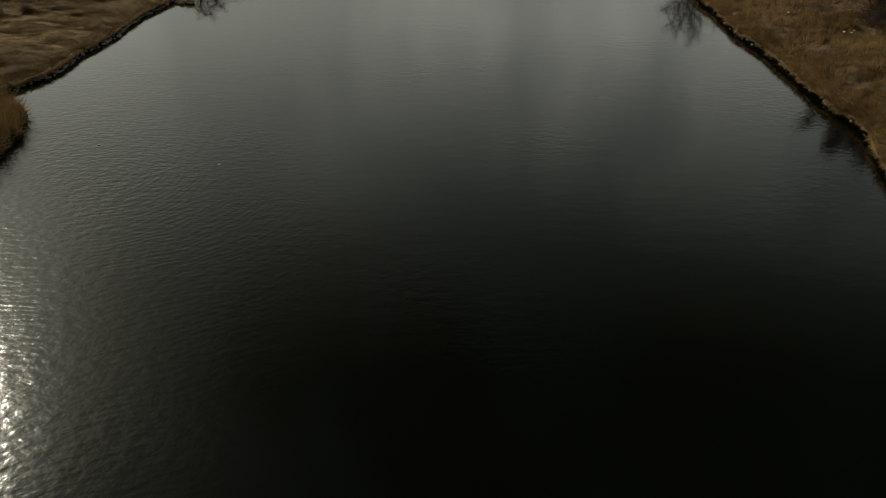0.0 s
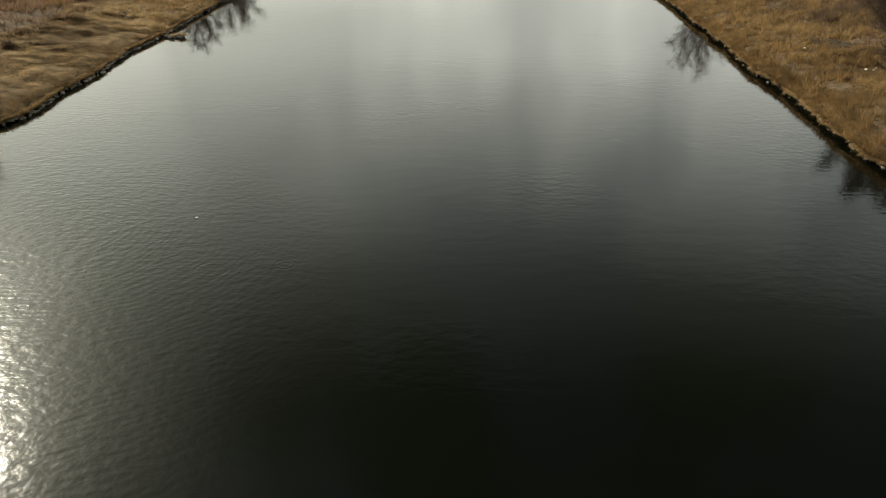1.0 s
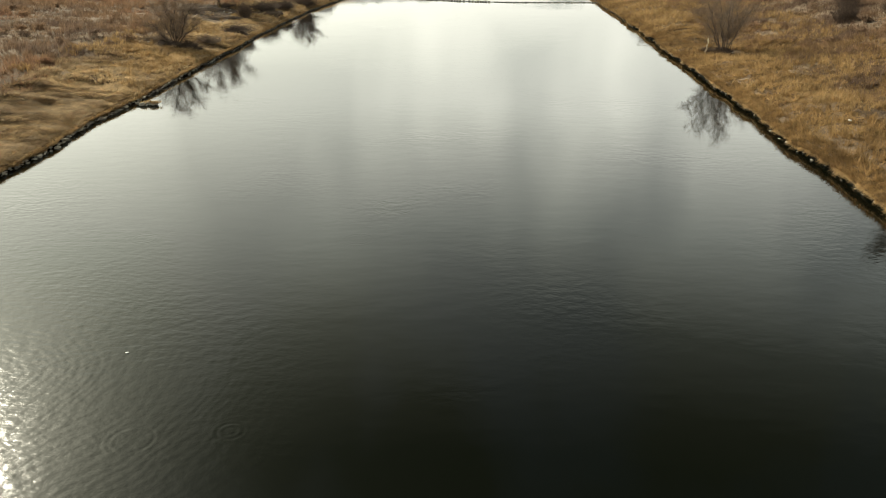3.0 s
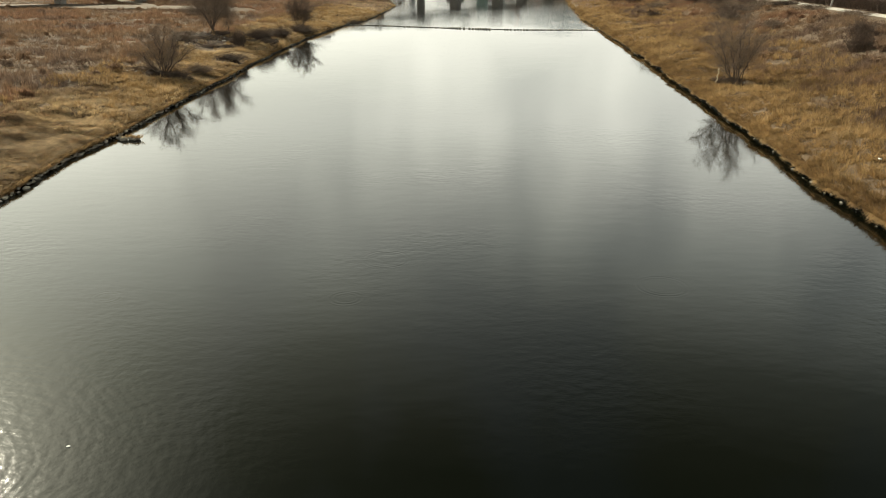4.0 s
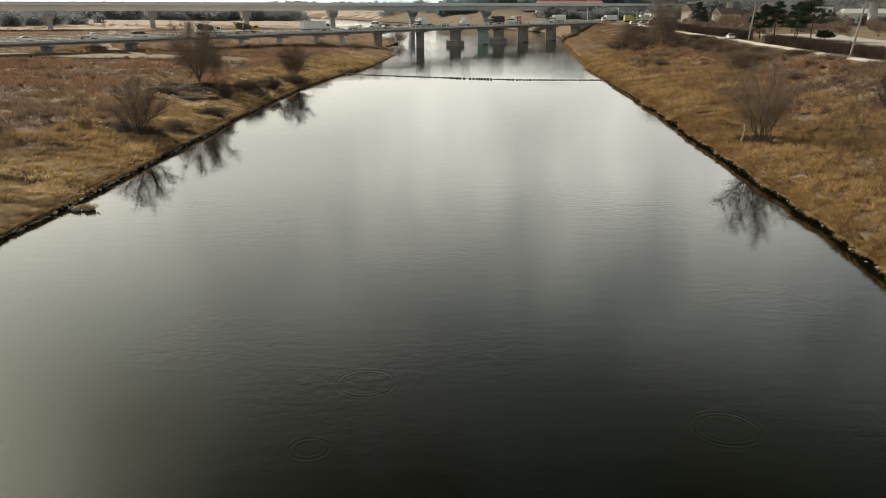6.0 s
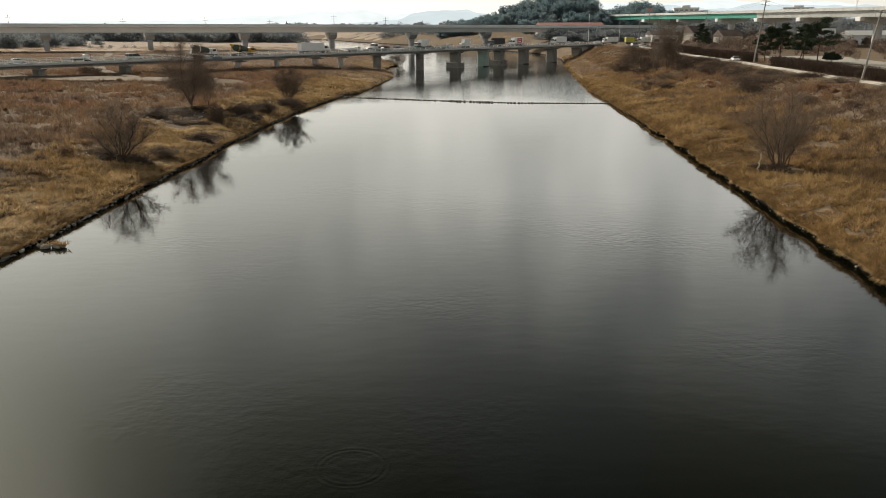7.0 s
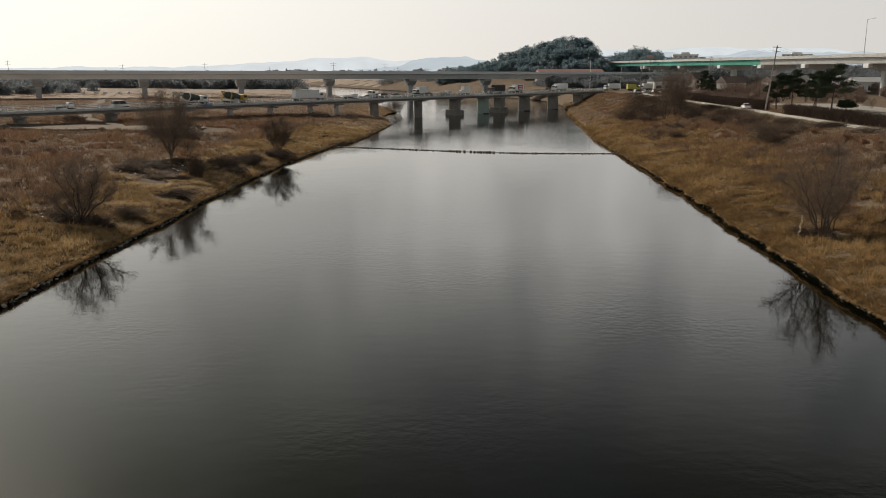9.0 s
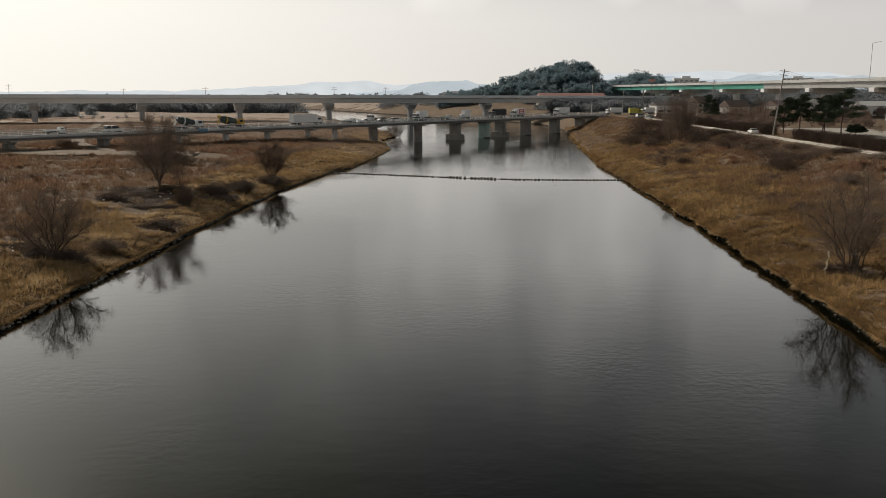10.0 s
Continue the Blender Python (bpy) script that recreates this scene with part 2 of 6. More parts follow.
M_ROOFGREY = material("grey_roof", [(0.10, 0.10, 0.105), (0.16, 0.15, 0.15)], 0.75, 0.2, 2.0, 0.15)
M_ROOFBROWN = material("brown_roof", [(0.17, 0.135, 0.12), (0.22, 0.175, 0.155)], 0.8, 0.2, 2.0, 0.15)
M_PLASTER = material("cream_plaster", [(0.45, 0.43, 0.38), (0.53, 0.50, 0.45)], 0.85, 0.2, 2.0, 0.1)
M_WALLWHITE = material("white_wall", [(0.74, 0.75, 0.74), (0.80, 0.80, 0.78)], 0.8, 0.1, 1.5, 0.08)
M_VINYL = plain("white_vinyl_sheet", (0.72, 0.72, 0.70), 0.35)
M_CLOTH = material("ragged_pale_plastic", [(0.46, 0.41, 0.30), (0.60, 0.54, 0.42)], 0.6, 2.0, 9.0, 0.15)
M_LITTER = material("white_litter", [(0.60, 0.60, 0.58), (0.75, 0.74, 0.70)], 0.6, 1.0, 5.0, 0.15, random_by="island", amount=0.3)
M_SOIL = material("bare_dark_soil", [(0.045, 0.031, 0.023), (0.082, 0.056, 0.039)], 0.95, 0.5, 2.5, 0.45, 0.16, 3.0)


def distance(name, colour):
    """Plain backdrop of far hills: haze put into a flat pale glowing tone."""
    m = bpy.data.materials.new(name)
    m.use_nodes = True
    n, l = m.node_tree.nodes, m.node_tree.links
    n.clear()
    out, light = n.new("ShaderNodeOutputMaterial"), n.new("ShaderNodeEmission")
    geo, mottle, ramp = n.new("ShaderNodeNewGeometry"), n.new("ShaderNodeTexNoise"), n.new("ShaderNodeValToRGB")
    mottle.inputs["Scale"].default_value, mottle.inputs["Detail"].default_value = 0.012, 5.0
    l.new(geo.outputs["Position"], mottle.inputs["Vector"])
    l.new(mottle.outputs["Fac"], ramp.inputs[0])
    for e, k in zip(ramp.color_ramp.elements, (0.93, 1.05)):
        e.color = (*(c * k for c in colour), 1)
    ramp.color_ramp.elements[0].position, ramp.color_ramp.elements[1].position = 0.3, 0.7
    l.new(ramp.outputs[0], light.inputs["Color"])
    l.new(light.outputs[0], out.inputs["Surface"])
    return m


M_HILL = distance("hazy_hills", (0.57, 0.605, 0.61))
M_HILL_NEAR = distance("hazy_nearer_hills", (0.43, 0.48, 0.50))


def wet_shaded_edge(m, dark=(0.014, 0.012, 0.009)):
    """Soaked mud where the bank meets the water, up to an uneven line. Its near-black also holds the undercut's painted
    shade.
    """
    n, l = m.node_tree.nodes, m.node_tree.links
    bsdf = n["Principled BSDF"]
    dry = bsdf.inputs["Base Color"].links[0].from_socket
    geo = n.new("ShaderNodeNewGeometry")
    sep = n.new("ShaderNodeSeparateXYZ")
    l.new(geo.outputs["Position"], sep.inputs[0])
    wave = n.new("ShaderNodeTexNoise")
    wave.inputs["Scale"].default_value = 0.9
    l.new(geo.outputs["Position"], wave.inputs["Vector"])
    line = n.new("ShaderNodeMath")
    line.operation = "ADD"
    l.new(sep.outputs["Z"], line.inputs[0])
    l.new(wave.outputs["Fac"], line.inputs[1])
    soak_shade = n.new("ShaderNodeMapRange")
    soak_shade.inputs["From Min"].default_value, soak_shade.inputs["From Max"].default_value = 0.85, 1.10
    soak_shade.inputs["To Min"].default_value, soak_shade.inputs["To Max"].default_value = 1.0, 0.0
    l.new(line.outputs[0], soak_shade.inputs["Value"])
    mix = n.new("ShaderNodeMix")
    mix.data_type = "RGBA"
    l.new(soak_shade.outputs[0], mix.inputs["Factor"])
    l.new(dry, mix.inputs["A"])
    mix.inputs["B"].default_value = (*dark, 1)
    l.new(mix.outputs["Result"], bsdf.inputs["Base Color"])


wet_shaded_edge(M_GROUND)


def water_material():
    m = bpy.data.materials.new("river_water")
    m.use_nodes = True
    n, l = m.node_tree.nodes, m.node_tree.links
    bsdf = n["Principled BSDF"]
    bsdf.inputs["Base Color"].default_value = (0.0029, 0.0036, 0.0020, 1)
    bsdf.inputs["IOR"].default_value = 1.333
    geo = n.new("ShaderNodeNewGeometry")
    sep = n.new("ShaderNodeSeparateXYZ")
    l.new(geo.outputs["Position"], sep.inputs[0])

    def noise_node(scale, detail, squash=(1, 1, 1)):
        mp = n.new("ShaderNodeMapping")
        mp.inputs["Scale"].default_value = squash
        l.new(geo.outputs["Position"], mp.inputs[0])
        t = n.new("ShaderNodeTexNoise")
        t.inputs["Scale"].default_value, t.inputs["Detail"].default_value = scale, detail
        l.new(mp.outputs[0], t.inputs["Vector"])
        return t.outputs["Fac"]

    def ranged(value, a, b, c, d):
        r = n.new("ShaderNodeMapRange")
        for key, v in (("From Min", a), ("From Max", b), ("To Min", c), ("To Max", d)):
            r.inputs[key].default_value = v
        l.new(value, r.inputs["Value"])
        return r.outputs[0]

    def maths(op, a, b):
        k = n.new("ShaderNodeMath")
        k.operation = op
        l.new(a, k.inputs[0])
        l.new(b, k.inputs[1])
        return k.outputs[0]

    patches = ranged(noise_node(0.05, 2.0), 0.48, 0.70, 0.04, 0.78)     # where a breeze touches the water
    gust = maths("MULTIPLY", ranged(sep.outputs["X"], -5.0, -20.0, 0.0, 1.3), ranged(sep.outputs["Y"], 72.0, 44.0, 0.0, 1.0))
    patches = maths("ADD", patches, gust)
    upstream = ranged(sep.outputs["Y"], 236.0, 262.0, 0.0, 0.85)         # livelier above the weir
    lively = maths("ADD", patches, upstream)
    ripples = noise_node(1.5, 2.5, (1.0, 1.2, 1.0))
    spread = n.new("ShaderNodeMapping")          # trains of small waves that spread from the left bank
    spread.inputs["Location"].default_value = (22.0, -49.0, 0)
    l.new(geo.outputs["Position"], spread.inputs[0])
    train = n.new("ShaderNodeTexWave")
    train.wave_type, train.rings_direction = "RINGS", "Z"
    train.inputs["Scale"].default_value, train.inputs["Distortion"].default_value = 0.62, 14.0
    train.inputs["Detail"].default_value, train.inputs["Detail Scale"].default_value = 2.0, 0.35
    l.new(spread.outputs[0], train.inputs["Vector"])
    swell = noise_node(0.45, 2.0, (1.0, 1.7, 1.0))
    half = n.new("ShaderNodeMath")
    half.operation = "MULTIPLY"
    half.inputs[1].default_value = 0.10
    l.new(maths("MULTIPLY", train.outputs["Fac"], gust), half.inputs[0])
    height = maths("ADD", maths("MULTIPLY", ripples, lively), half.outputs[0])
    b1 = n.new("ShaderNodeBump")
    b1.inputs["Strength"].default_value, b1.inputs["Distance"].default_value = 1.0, 0.020
    l.new(height, b1.inputs["Height"])
    b2 = n.new("ShaderNodeBump")
    b2.inputs["Strength"].default_value, b2.inputs["Distance"].default_value = 1.0, 0.006
    total = swell
    for cx, cy, radius in ((-8.8, 45.2, 0.5), (-12.6, 44.6, 0.9), (-3.8, 73.2, 1.5), (13.1, 68.5, 1.5), (-19.7, 67.0, 0.8), (-5.7, 66.8, 0.9)):     # widening rings on the calm water
        off = n.new("ShaderNodeVectorMath")
        off.operation = "DISTANCE"
        off.inputs[1].default_value = (cx, cy, 0)
        l.new(geo.outputs["Position"], off.inputs[0])
        wave = n.new("ShaderNodeMath")
        wave.operation = "SINE"
        l.new(ranged(off.outputs["Value"], 0.0, 0.32, 0.0, 2 * math.pi), wave.inputs[0])
        wave.inputs[0].links[0].from_node.clamp = False
        band = maths("MULTIPLY", ranged(off.outputs["Value"], radius - 0.6, radius, 0.0, 0.20), ranged(off.outputs["Value"], radius, radius + 0.4, 1.0, 0.0))
        total = maths("ADD", total, maths("MULTIPLY", wave.outputs[0], band))
    l.new(total, b2.inputs["Height"])
    l.new(b1.outputs[0], b2.inputs["Normal"])
    l.new(b2.outputs[0], bsdf.inputs["Normal"])
    l.new(maths("ADD", ranged(lively, 0.0, 2.0, 0.02, 0.05), ranged(gust, 0.0, 1.3, 0.0, 0.13)), bsdf.inputs["Roughness"])
    return m


M_WATER = water_material()

# ---- mesh helpers ----
def mesh_of(name, verts, faces):
    """A mesh from an array of places and an array of triangles or quads."""
    verts, faces = np.asarray(verts, dtype=np.float32), np.asarray(faces, dtype=np.int32)
    me = bpy.data.meshes.new(name)
    k = faces.shape[1]
    me.vertices.add(len(verts))
    me.vertices.foreach_set("co", verts.ravel())
    me.loops.add(faces.size)
    me.loops.foreach_set("vertex_index", faces.ravel())
    me.polygons.add(len(faces))
    me.polygons.foreach_set("loop_start", np.arange(0, faces.size, k, dtype=np.int32))
    me.update(calc_edges=True)
    me.validate()
    return me


def part(name, shape, mat, parent=None, label="", at=None):
    """Links a bmesh or a mesh as one object under a thing or a part."""
    if isinstance(shape, bpy.types.Mesh):
        me = shape
    else:
        me = bpy.data.meshes.new(name)
        shape.to_mesh(me)
        shape.free()
    if not me.materials:
        me.materials.append(mat)
    ob = new(name, me)
    if parent is not None:
        ob.parent = parent
    if at is not None:
        ob.matrix_basis = at
    if label:
        ob["label"] = label
    return ob


def thing(name, at, label, category, group="", kind=""):
    ob = new(name)
    ob.matrix_basis = at
    ob.empty_display_size = 0.5
    return tagged(ob, label, category, group, kind)


def add_box(bm, x0, x1, y0, y1, z0, z1, bevel=0.0):
    made = bmesh.ops.create_cube(bm, size=1.0, matrix=Matrix.Translation(((x0 + x1) / 2, (y0 + y1) / 2, (z0 + z1) / 2)) @ Matrix.Diagonal((x1 - x0, y1 - y0, z1 - z0, 1)))
    if bevel:
        edges = list({e for v in made["verts"] for e in v.link_edges})
        bmesh.ops.bevel(bm, geom=edges, offset=bevel, segments=1, affect="EDGES")
    return bm


def box(x0, x1, y0, y1, z0, z1, bevel=0.0):
    return add_box(bmesh.new(), x0, x1, y0, y1, z0, z1, bevel)


def add_tube(bm, a, b, r0, r1, sides=8, caps=True):
    a, b = Vector(a), Vector(b)
    turn = (b - a).to_track_quat("Z", "Y").to_matrix().to_4x4()
    bmesh.ops.create_cone(bm, cap_ends=caps, segments=sides, radius1=r0, radius2=r1, depth=(b - a).length, matrix=Matrix.Translation((a + b) / 2) @ turn)
    return bm


def tube(a, b, r0, r1, sides=8):
    return add_tube(bmesh.new(), a, b, r0, r1, sides)


def add_prism(bm, outline, axis, a, b):
    """An outline of (u, v) pushed from a to b along y (u is x, v is z) or x (u is y, v is z)."""
    rows = []
    for k in (a, b):
        rows.append([bm.verts.new((u, k, v) if axis == "y" else (k, u, v)) for u, v in outline])
    n = len(outline)
    for i in range(n):
        bm.faces.new((rows[0][i], rows[0][(i + 1) % n], rows[1][(i + 1) % n], rows[1][i]))
    bm.faces.new(rows[0][::-1])
    bm.faces.new(rows[1])
    bmesh.ops.recalc_face_normals(bm, faces=bm.faces[:])
    return bm


def prism(outline, axis, a, b):
    return add_prism(bmesh.new(), outline, axis, a, b)


LATTICE = np.random.RandomState(7).rand(256, 256)


def patchy(x, y, size):
    """Smooth noise from 0 to 1 over patches of that size."""
    u, v = np.asarray(x) / size + 91.3, np.asarray(y) / size + 37.7
    i, j = np.floor(u).astype(int), np.floor(v).astype(int)
    a, b = u - i, v - j
    a, b = a * a * (3 - 2 * a), b * b * (3 - 2 * b)
    g = lambda p, q: LATTICE[p % 256, q % 256]
    return (g(i, j) * (1 - a) + g(i + 1, j) * a) * (1 - b) + (g(i, j + 1) * (1 - a) + g(i + 1, j + 1) * a) * b


# ---- the river's edges and the lie of the land ----
LEFT_Y = [-400, 40, 50, 58, 62, 64.5, 66, 69, 73, 86, 100, 125, 163, 189, 224, 259, 270, 303, 340, 360, 385, 405, 419, 444, 492, 560, 650, 760, 870, 1000, 1400]
LEFT_X = [-26, -27.7, -30.0, -31.3, -32.7, -35, -38.6, -37.75, -36.45, -36.1, -36.45, -35.5, -34.8, -34.1, -31.9, -27, -23.4, -20.4, -18.2, -20, -24, -23, -20, -24.6, -36.6, -55, -75, -105, -132, -190, -420]
RIGHT_Y = [-400, 40, 50, 58, 72, 86, 109, 119, 138, 159, 191, 240, 276, 329, 416, 474, 520, 560, 600, 650, 700, 760, 800, 870, 1000, 1400]
RIGHT_X = [26, 27.0, 28.75, 30.35, 31.65, 31.95, 33.35, 33.85, 35.4, 36.5, 38.4, 40.8, 41.7, 46.9, 55.4, 61, 62, 58, 45, 15, -5, -22, -45, -78, -135, -360]
TRACK = [(-74, 262), (-84, 271), (-98, 289), (-109, 305), (-135, 370), (-153, 425), (-172, 475), (-200, 560)]
YARD = [(-62, 266), (-74, 265), (-92, 266), (-118, 268), (-150, 262), (-190, 250)]


def beside(x, y, line):
    """Metres from a line of (x, y)."""
    best = np.full(np.shape(x), 1e9)
    for (ax, ay), (bx, by) in zip(line, line[1:]):
        t = np.clip(((x - ax) * (bx - ax) + (y - ay) * (by - ay)) / ((bx - ax) ** 2 + (by - ay) ** 2), 0, 1)
        best = np.minimum(best, np.hypot(x - ax - t * (bx - ax), y - ay - t * (by - ay)))
    return best


LEFT_D, LEFT_Z = [-6, -1, 0, 0.3, 0.9, 2.2, 5, 9, 16, 45, 90, 200, 700, 9000], [-2, -0.8, -0.1, 0.28, 0.6, 1.02, 1.4, 1.95, 2.8, 3.9, 4.4, 5.2, 6, 7]
RIGHT_D, RIGHT_Z = [-6, -1, 0, 0.25, 0.9, 5, 12, 20, 34, 40, 48, 60, 120, 400, 9000], [-2, -0.8, -0.1, 0.66, 1.0, 1.62, 2.1, 3.5, 6.5, 7.2, 7.2, 6.9, 6.9, 7.5, 8]


HILL_X, HILL_Z = [4, 20, 40, 56, 71, 87, 106, 120, 129, 138, 150], [0, 2.5, 7.5, 12, 16, 20, 25.5, 26.5, 23, 8, 0]


def inland(x, y):
    """Metres from the water's edge: those of the left bank and of the right bank."""
    wob = (patchy(x * 0 + 3, y, 3.1) - 0.5) * 0.45 + (patchy(x * 0 + 60, y, 9.0) - 0.5) * 0.5
    wob2 = (patchy(x * 0 + 200, y, 2.7) - 0.5) * 0.55 + (patchy(x * 0 + 150, y, 8.0) - 0.5) * 0.7
    return np.interp(y, LEFT_Y, LEFT_X) + wob - x, x - np.interp(y, RIGHT_Y, RIGHT_X) - wob2


def ground_z(x, y):
    x, y = np.asarray(x, dtype=float), np.asarray(y, dtype=float)
    dl, dr = inland(x, y)
    left = np.interp(dl, LEFT_D, LEFT_Z)
    steep = 1 + np.clip((y - 300) / 150, 0, 1) * 1.3 * np.clip((900 - y) / 300, 0, 1)
    right = np.interp(dr * np.where(dr > 0, steep, 1), RIGHT_D, RIGHT_Z)
    z = np.maximum(left, right)
    d = np.maximum(dl, dr)
    rough = np.clip((d - 0.8) / 5, 0, 1) * np.where((dr > 38) & (y < 480), 0.15, 1.0)
    rough = rough * np.clip((beside(x, y, YARD) - 8.5) / 4, 0.08, 1) * np.clip((beside(x, y, TRACK) - 2.5) / 3, 0.15, 1)
    z = z + rough * ((patchy(x, y, 1.6) - 0.5) * 0.45 + (patchy(x, y, 7.0) - 0.5) * 0.7 + (patchy(x + 50, y, 23.0) - 0.5) * 0.7)
    z = z + np.clip((dl - 0.6) / 2, 0, 1) * np.clip((14 - dl) / 6, 0, 1) * np.clip((116 - y) / 8, 0, 1) * (patchy(x + 7, y + 3, 2.9) - 0.5) * 0.34   # mounds of matted straw
    z = z + np.interp(x, HILL_X, HILL_Z) * np.exp(-((y - 800) / 80) ** 2) + 13 * np.exp(-((x - 192) / 34) ** 2 - ((y - 880) / 90) ** 2)
    return z


def gz(x, y):
    return float(ground_z(np.array([x]), np.array([y]))[0])


def spaced(*runs):
    out = []
    for a, b, step in runs:
        out.extend(np.arange(a, b, step))
    return np.array(out)


gx = np.concatenate([-np.geomspace(4500, 150, 26), spaced((-140, -44, 2.2), (-44, -38, 0.5), (-38, -29, 0.28), (-29, -15, 0.5), (-15, 25, 4), (25, 43, 0.28), (43, 64, 0.6), (64, 140, 2.4)), np.geomspace(142, 4500, 26)])
gy = np.concatenate([np.linspace(-400, 20, 12), spaced((30, 62, 0.9), (62, 120, 0.6), (120, 270, 0.9), (270, 520, 2.5), (520, 1000, 10)), np.geomspace(1000, 4600, 22)])
GX, GY = np.meshgrid(gx, gy)
verts = np.stack([GX.ravel(), GY.ravel(), ground_z(GX.ravel(), GY.ravel())], 1)
ij = np.arange(len(gy) - 1)[:, None] * len(gx) + np.arange(len(gx) - 1)[None, :]
ij = ij.ravel()
ground = part("ground", mesh_of("ground", verts, np.stack([ij, ij + 1, ij + 1 + len(gx), ij + len(gx)], 1)), M_GROUND)
ground.data.polygons.foreach_set("use_smooth", [True] * len(ground.data.polygons))
tagged(ground, "brown winter river banks and flood plain with bare earth", "ground", kind="structure")

wx, wy = spaced((-460, 111, 30)), np.concatenate([spaced((-400, 1500, 30))])
WX, WY = np.meshgrid(wx, wy)
ij = (np.arange(len(wy) - 1)[:, None] * len(wx) + np.arange(len(wx) - 1)[None, :]).ravel()
water = part("water", mesh_of("water", np.stack([WX.ravel(), WY.ravel(), 0 * WX.ravel()], 1), np.stack([ij, ij + 1, ij + 1 + len(wx), ij + len(wx)], 1)), M_WATER)
tagged(water, "calm dark river water mirroring a pale sky", "river", kind="structure")


def turf_lip(name, side, y0, y1, top, most, label):
    """Matted turf that overhangs the cut face of a bank."""
    ys = np.arange(y0, y1, 0.5)
    x0 = np.interp(ys, LEFT_Y, LEFT_X) if side < 0 else np.interp(ys, RIGHT_Y, RIGHT_X)
    dl, dr = inland(x0, ys)
    edge = x0 + dl if side < 0 else x0 - dr
    out = most * (0.25 + 0.75 * patchy(ys * 0 + 11, ys + side * 300, 1.6)) * (0.5 + 0.7 * patchy(ys * 0 + 90, ys, 6.0))
    rise = top * (0.8 + 0.25 * patchy(ys * 0 + 40, ys, 2.2) + 0.2 * patchy(ys * 0 + 70, ys, 0.8))
    rise = rise * np.interp(ys, [150, 260], [1.0, 0.6])
    ring = []
    for d, z in ((0.7, rise + 0.04), (0.2, rise + 0.02), (-0.6 * out, rise - 0.05), (-out, rise - 0.17), (-0.8 * out, rise - 0.26), (0.5, rise - 0.2)):
        ring.append(np.stack([edge + side * (d + 0 * ys), ys, z + 0 * ys], 1))
    v = np.stack(ring, 1).reshape(-1, 3)
    n, f = len(ys), []
    for k in range(6):
        a = np.arange(n - 1) * 6 + k
        b = np.arange(n - 1) * 6 + (k + 1) % 6
        f.append(np.stack([a, b, b + 6, a + 6], 1) if side < 0 else np.stack([b, a, a + 6, b + 6], 1))
    ob = part(name, mesh_of(name, v, np.concatenate(f)), M_TURF)
    ob.data.polygons.foreach_set("use_smooth", [True] * len(ob.data.polygons))
    return tagged(ob, label, "turf", kind="structure"), edge, out, rise, ys


LIP_R = turf_lip("turf_edge", 1, -20, 420, 0.76, 0.70, "overhanging edge of matted brown turf above the water")
LIP_L = turf_lip("turf_edge", -1, 64, 345, 0.46, 0.22, "overhanging edge of matted brown turf above the stones")


# ---- tracks and lanes laid on the land ----
def strip(name, line, width, mat, label, category, lift=0.06, uneven=0.0):
    """A lane of that width along a line of (x, y), lying on the land."""
    pts = [Vector(p) for p in line]
    fine = []
    for a, b in zip(pts, pts[1:]):
        k = max(1, int((b - a).length / 2.0))
        fine += [a.lerp(b, i / k) for i in range(k)]
    fine.append(pts[-1])
    across = 5
    vs, fs = [], []
    for i, p in enumerate(fine):
        d = (fine[min(i + 1, len(fine) - 1)] - fine[max(i - 1, 0)]).normalized()
        side = Vector((d.y, -d.x))
        half = width / 2 * (1 + uneven * (float(patchy(p.x, p.y, 6.0)) - 0.5) * 2)
        top = max(gz(*(p + side * half * k)) for k in (-1, 0, 1)) + lift if uneven == 0 else None
        for j in range(across):
            q = p + side * half * (2 * j / (across - 1) - 1)
            vs.append((q.x, q.y, top if top is not None else gz(q.x, q.y) + lift + 0.15))
        if uneven == 0:
            vs[-across] = (vs[-across][0], vs[-across][1], top - 0.5)
            vs[-1] = (vs[-1][0], vs[-1][1], top - 0.5)
    for i in range(len(fine) - 1):
        for j in range(across - 1):
            a = i * across + j
            fs.append((a, a + 1, a + 1 + across, a + across))
    ob = part(name, mesh_of(name, vs, fs), mat)
    return tagged(ob, label, category, kind="structure")


LANE = [(82.5, 60), (83, 120), (83.5, 186), (83.8, 213), (85.5, 243), (88.2, 298), (91, 350), (95, 420), (99, 470)]
strip("levee_lane", LANE, 4.0, M_ROADCON, "pale concrete lane along the top of the levee", "road", 0.22)
strip("dirt_track", TRACK, 3.6, M_DIRT, "pale dirt track across the flood plain", "track", 0.2, 0.3)
strip("dirt_yard", YARD, 15.0, M_DIRT, "broad pale strip of bare dirt beside the bridge", "track", 0.22, 0.3)
strip("dirt_spur", [(-64, 231), (-68.5, 226.5), (-73, 223)], 1.8, M_DIRT, "short pale dirt path among weeds", "track", 0.05, 0.3)
# A field sheet added to pale the far ground as haze does.
fx, fy = np.meshgrid(np.linspace(-900, -60, 60), np.linspace(450, 1250, 60))
keep = np.maximum(*inland(fx, fy)) > 14
fz = np.where(keep, ground_z(fx, fy) + 0.45, ground_z(fx, fy) - 1.0)
ij = (np.arange(59)[:, None] * 60 + np.arange(59)[None, :]).ravel()
field = part("stubble_field", mesh_of("stubble_field", np.stack([fx.ravel(), fy.ravel(), fz.ravel()], 1), np.stack([ij, ij + 1, ij + 61, ij + 60], 1)), M_STUBBLE_HAZED)
tagged(field, "wide stubble field beyond the viaduct, paled for haze", "field", kind="structure")
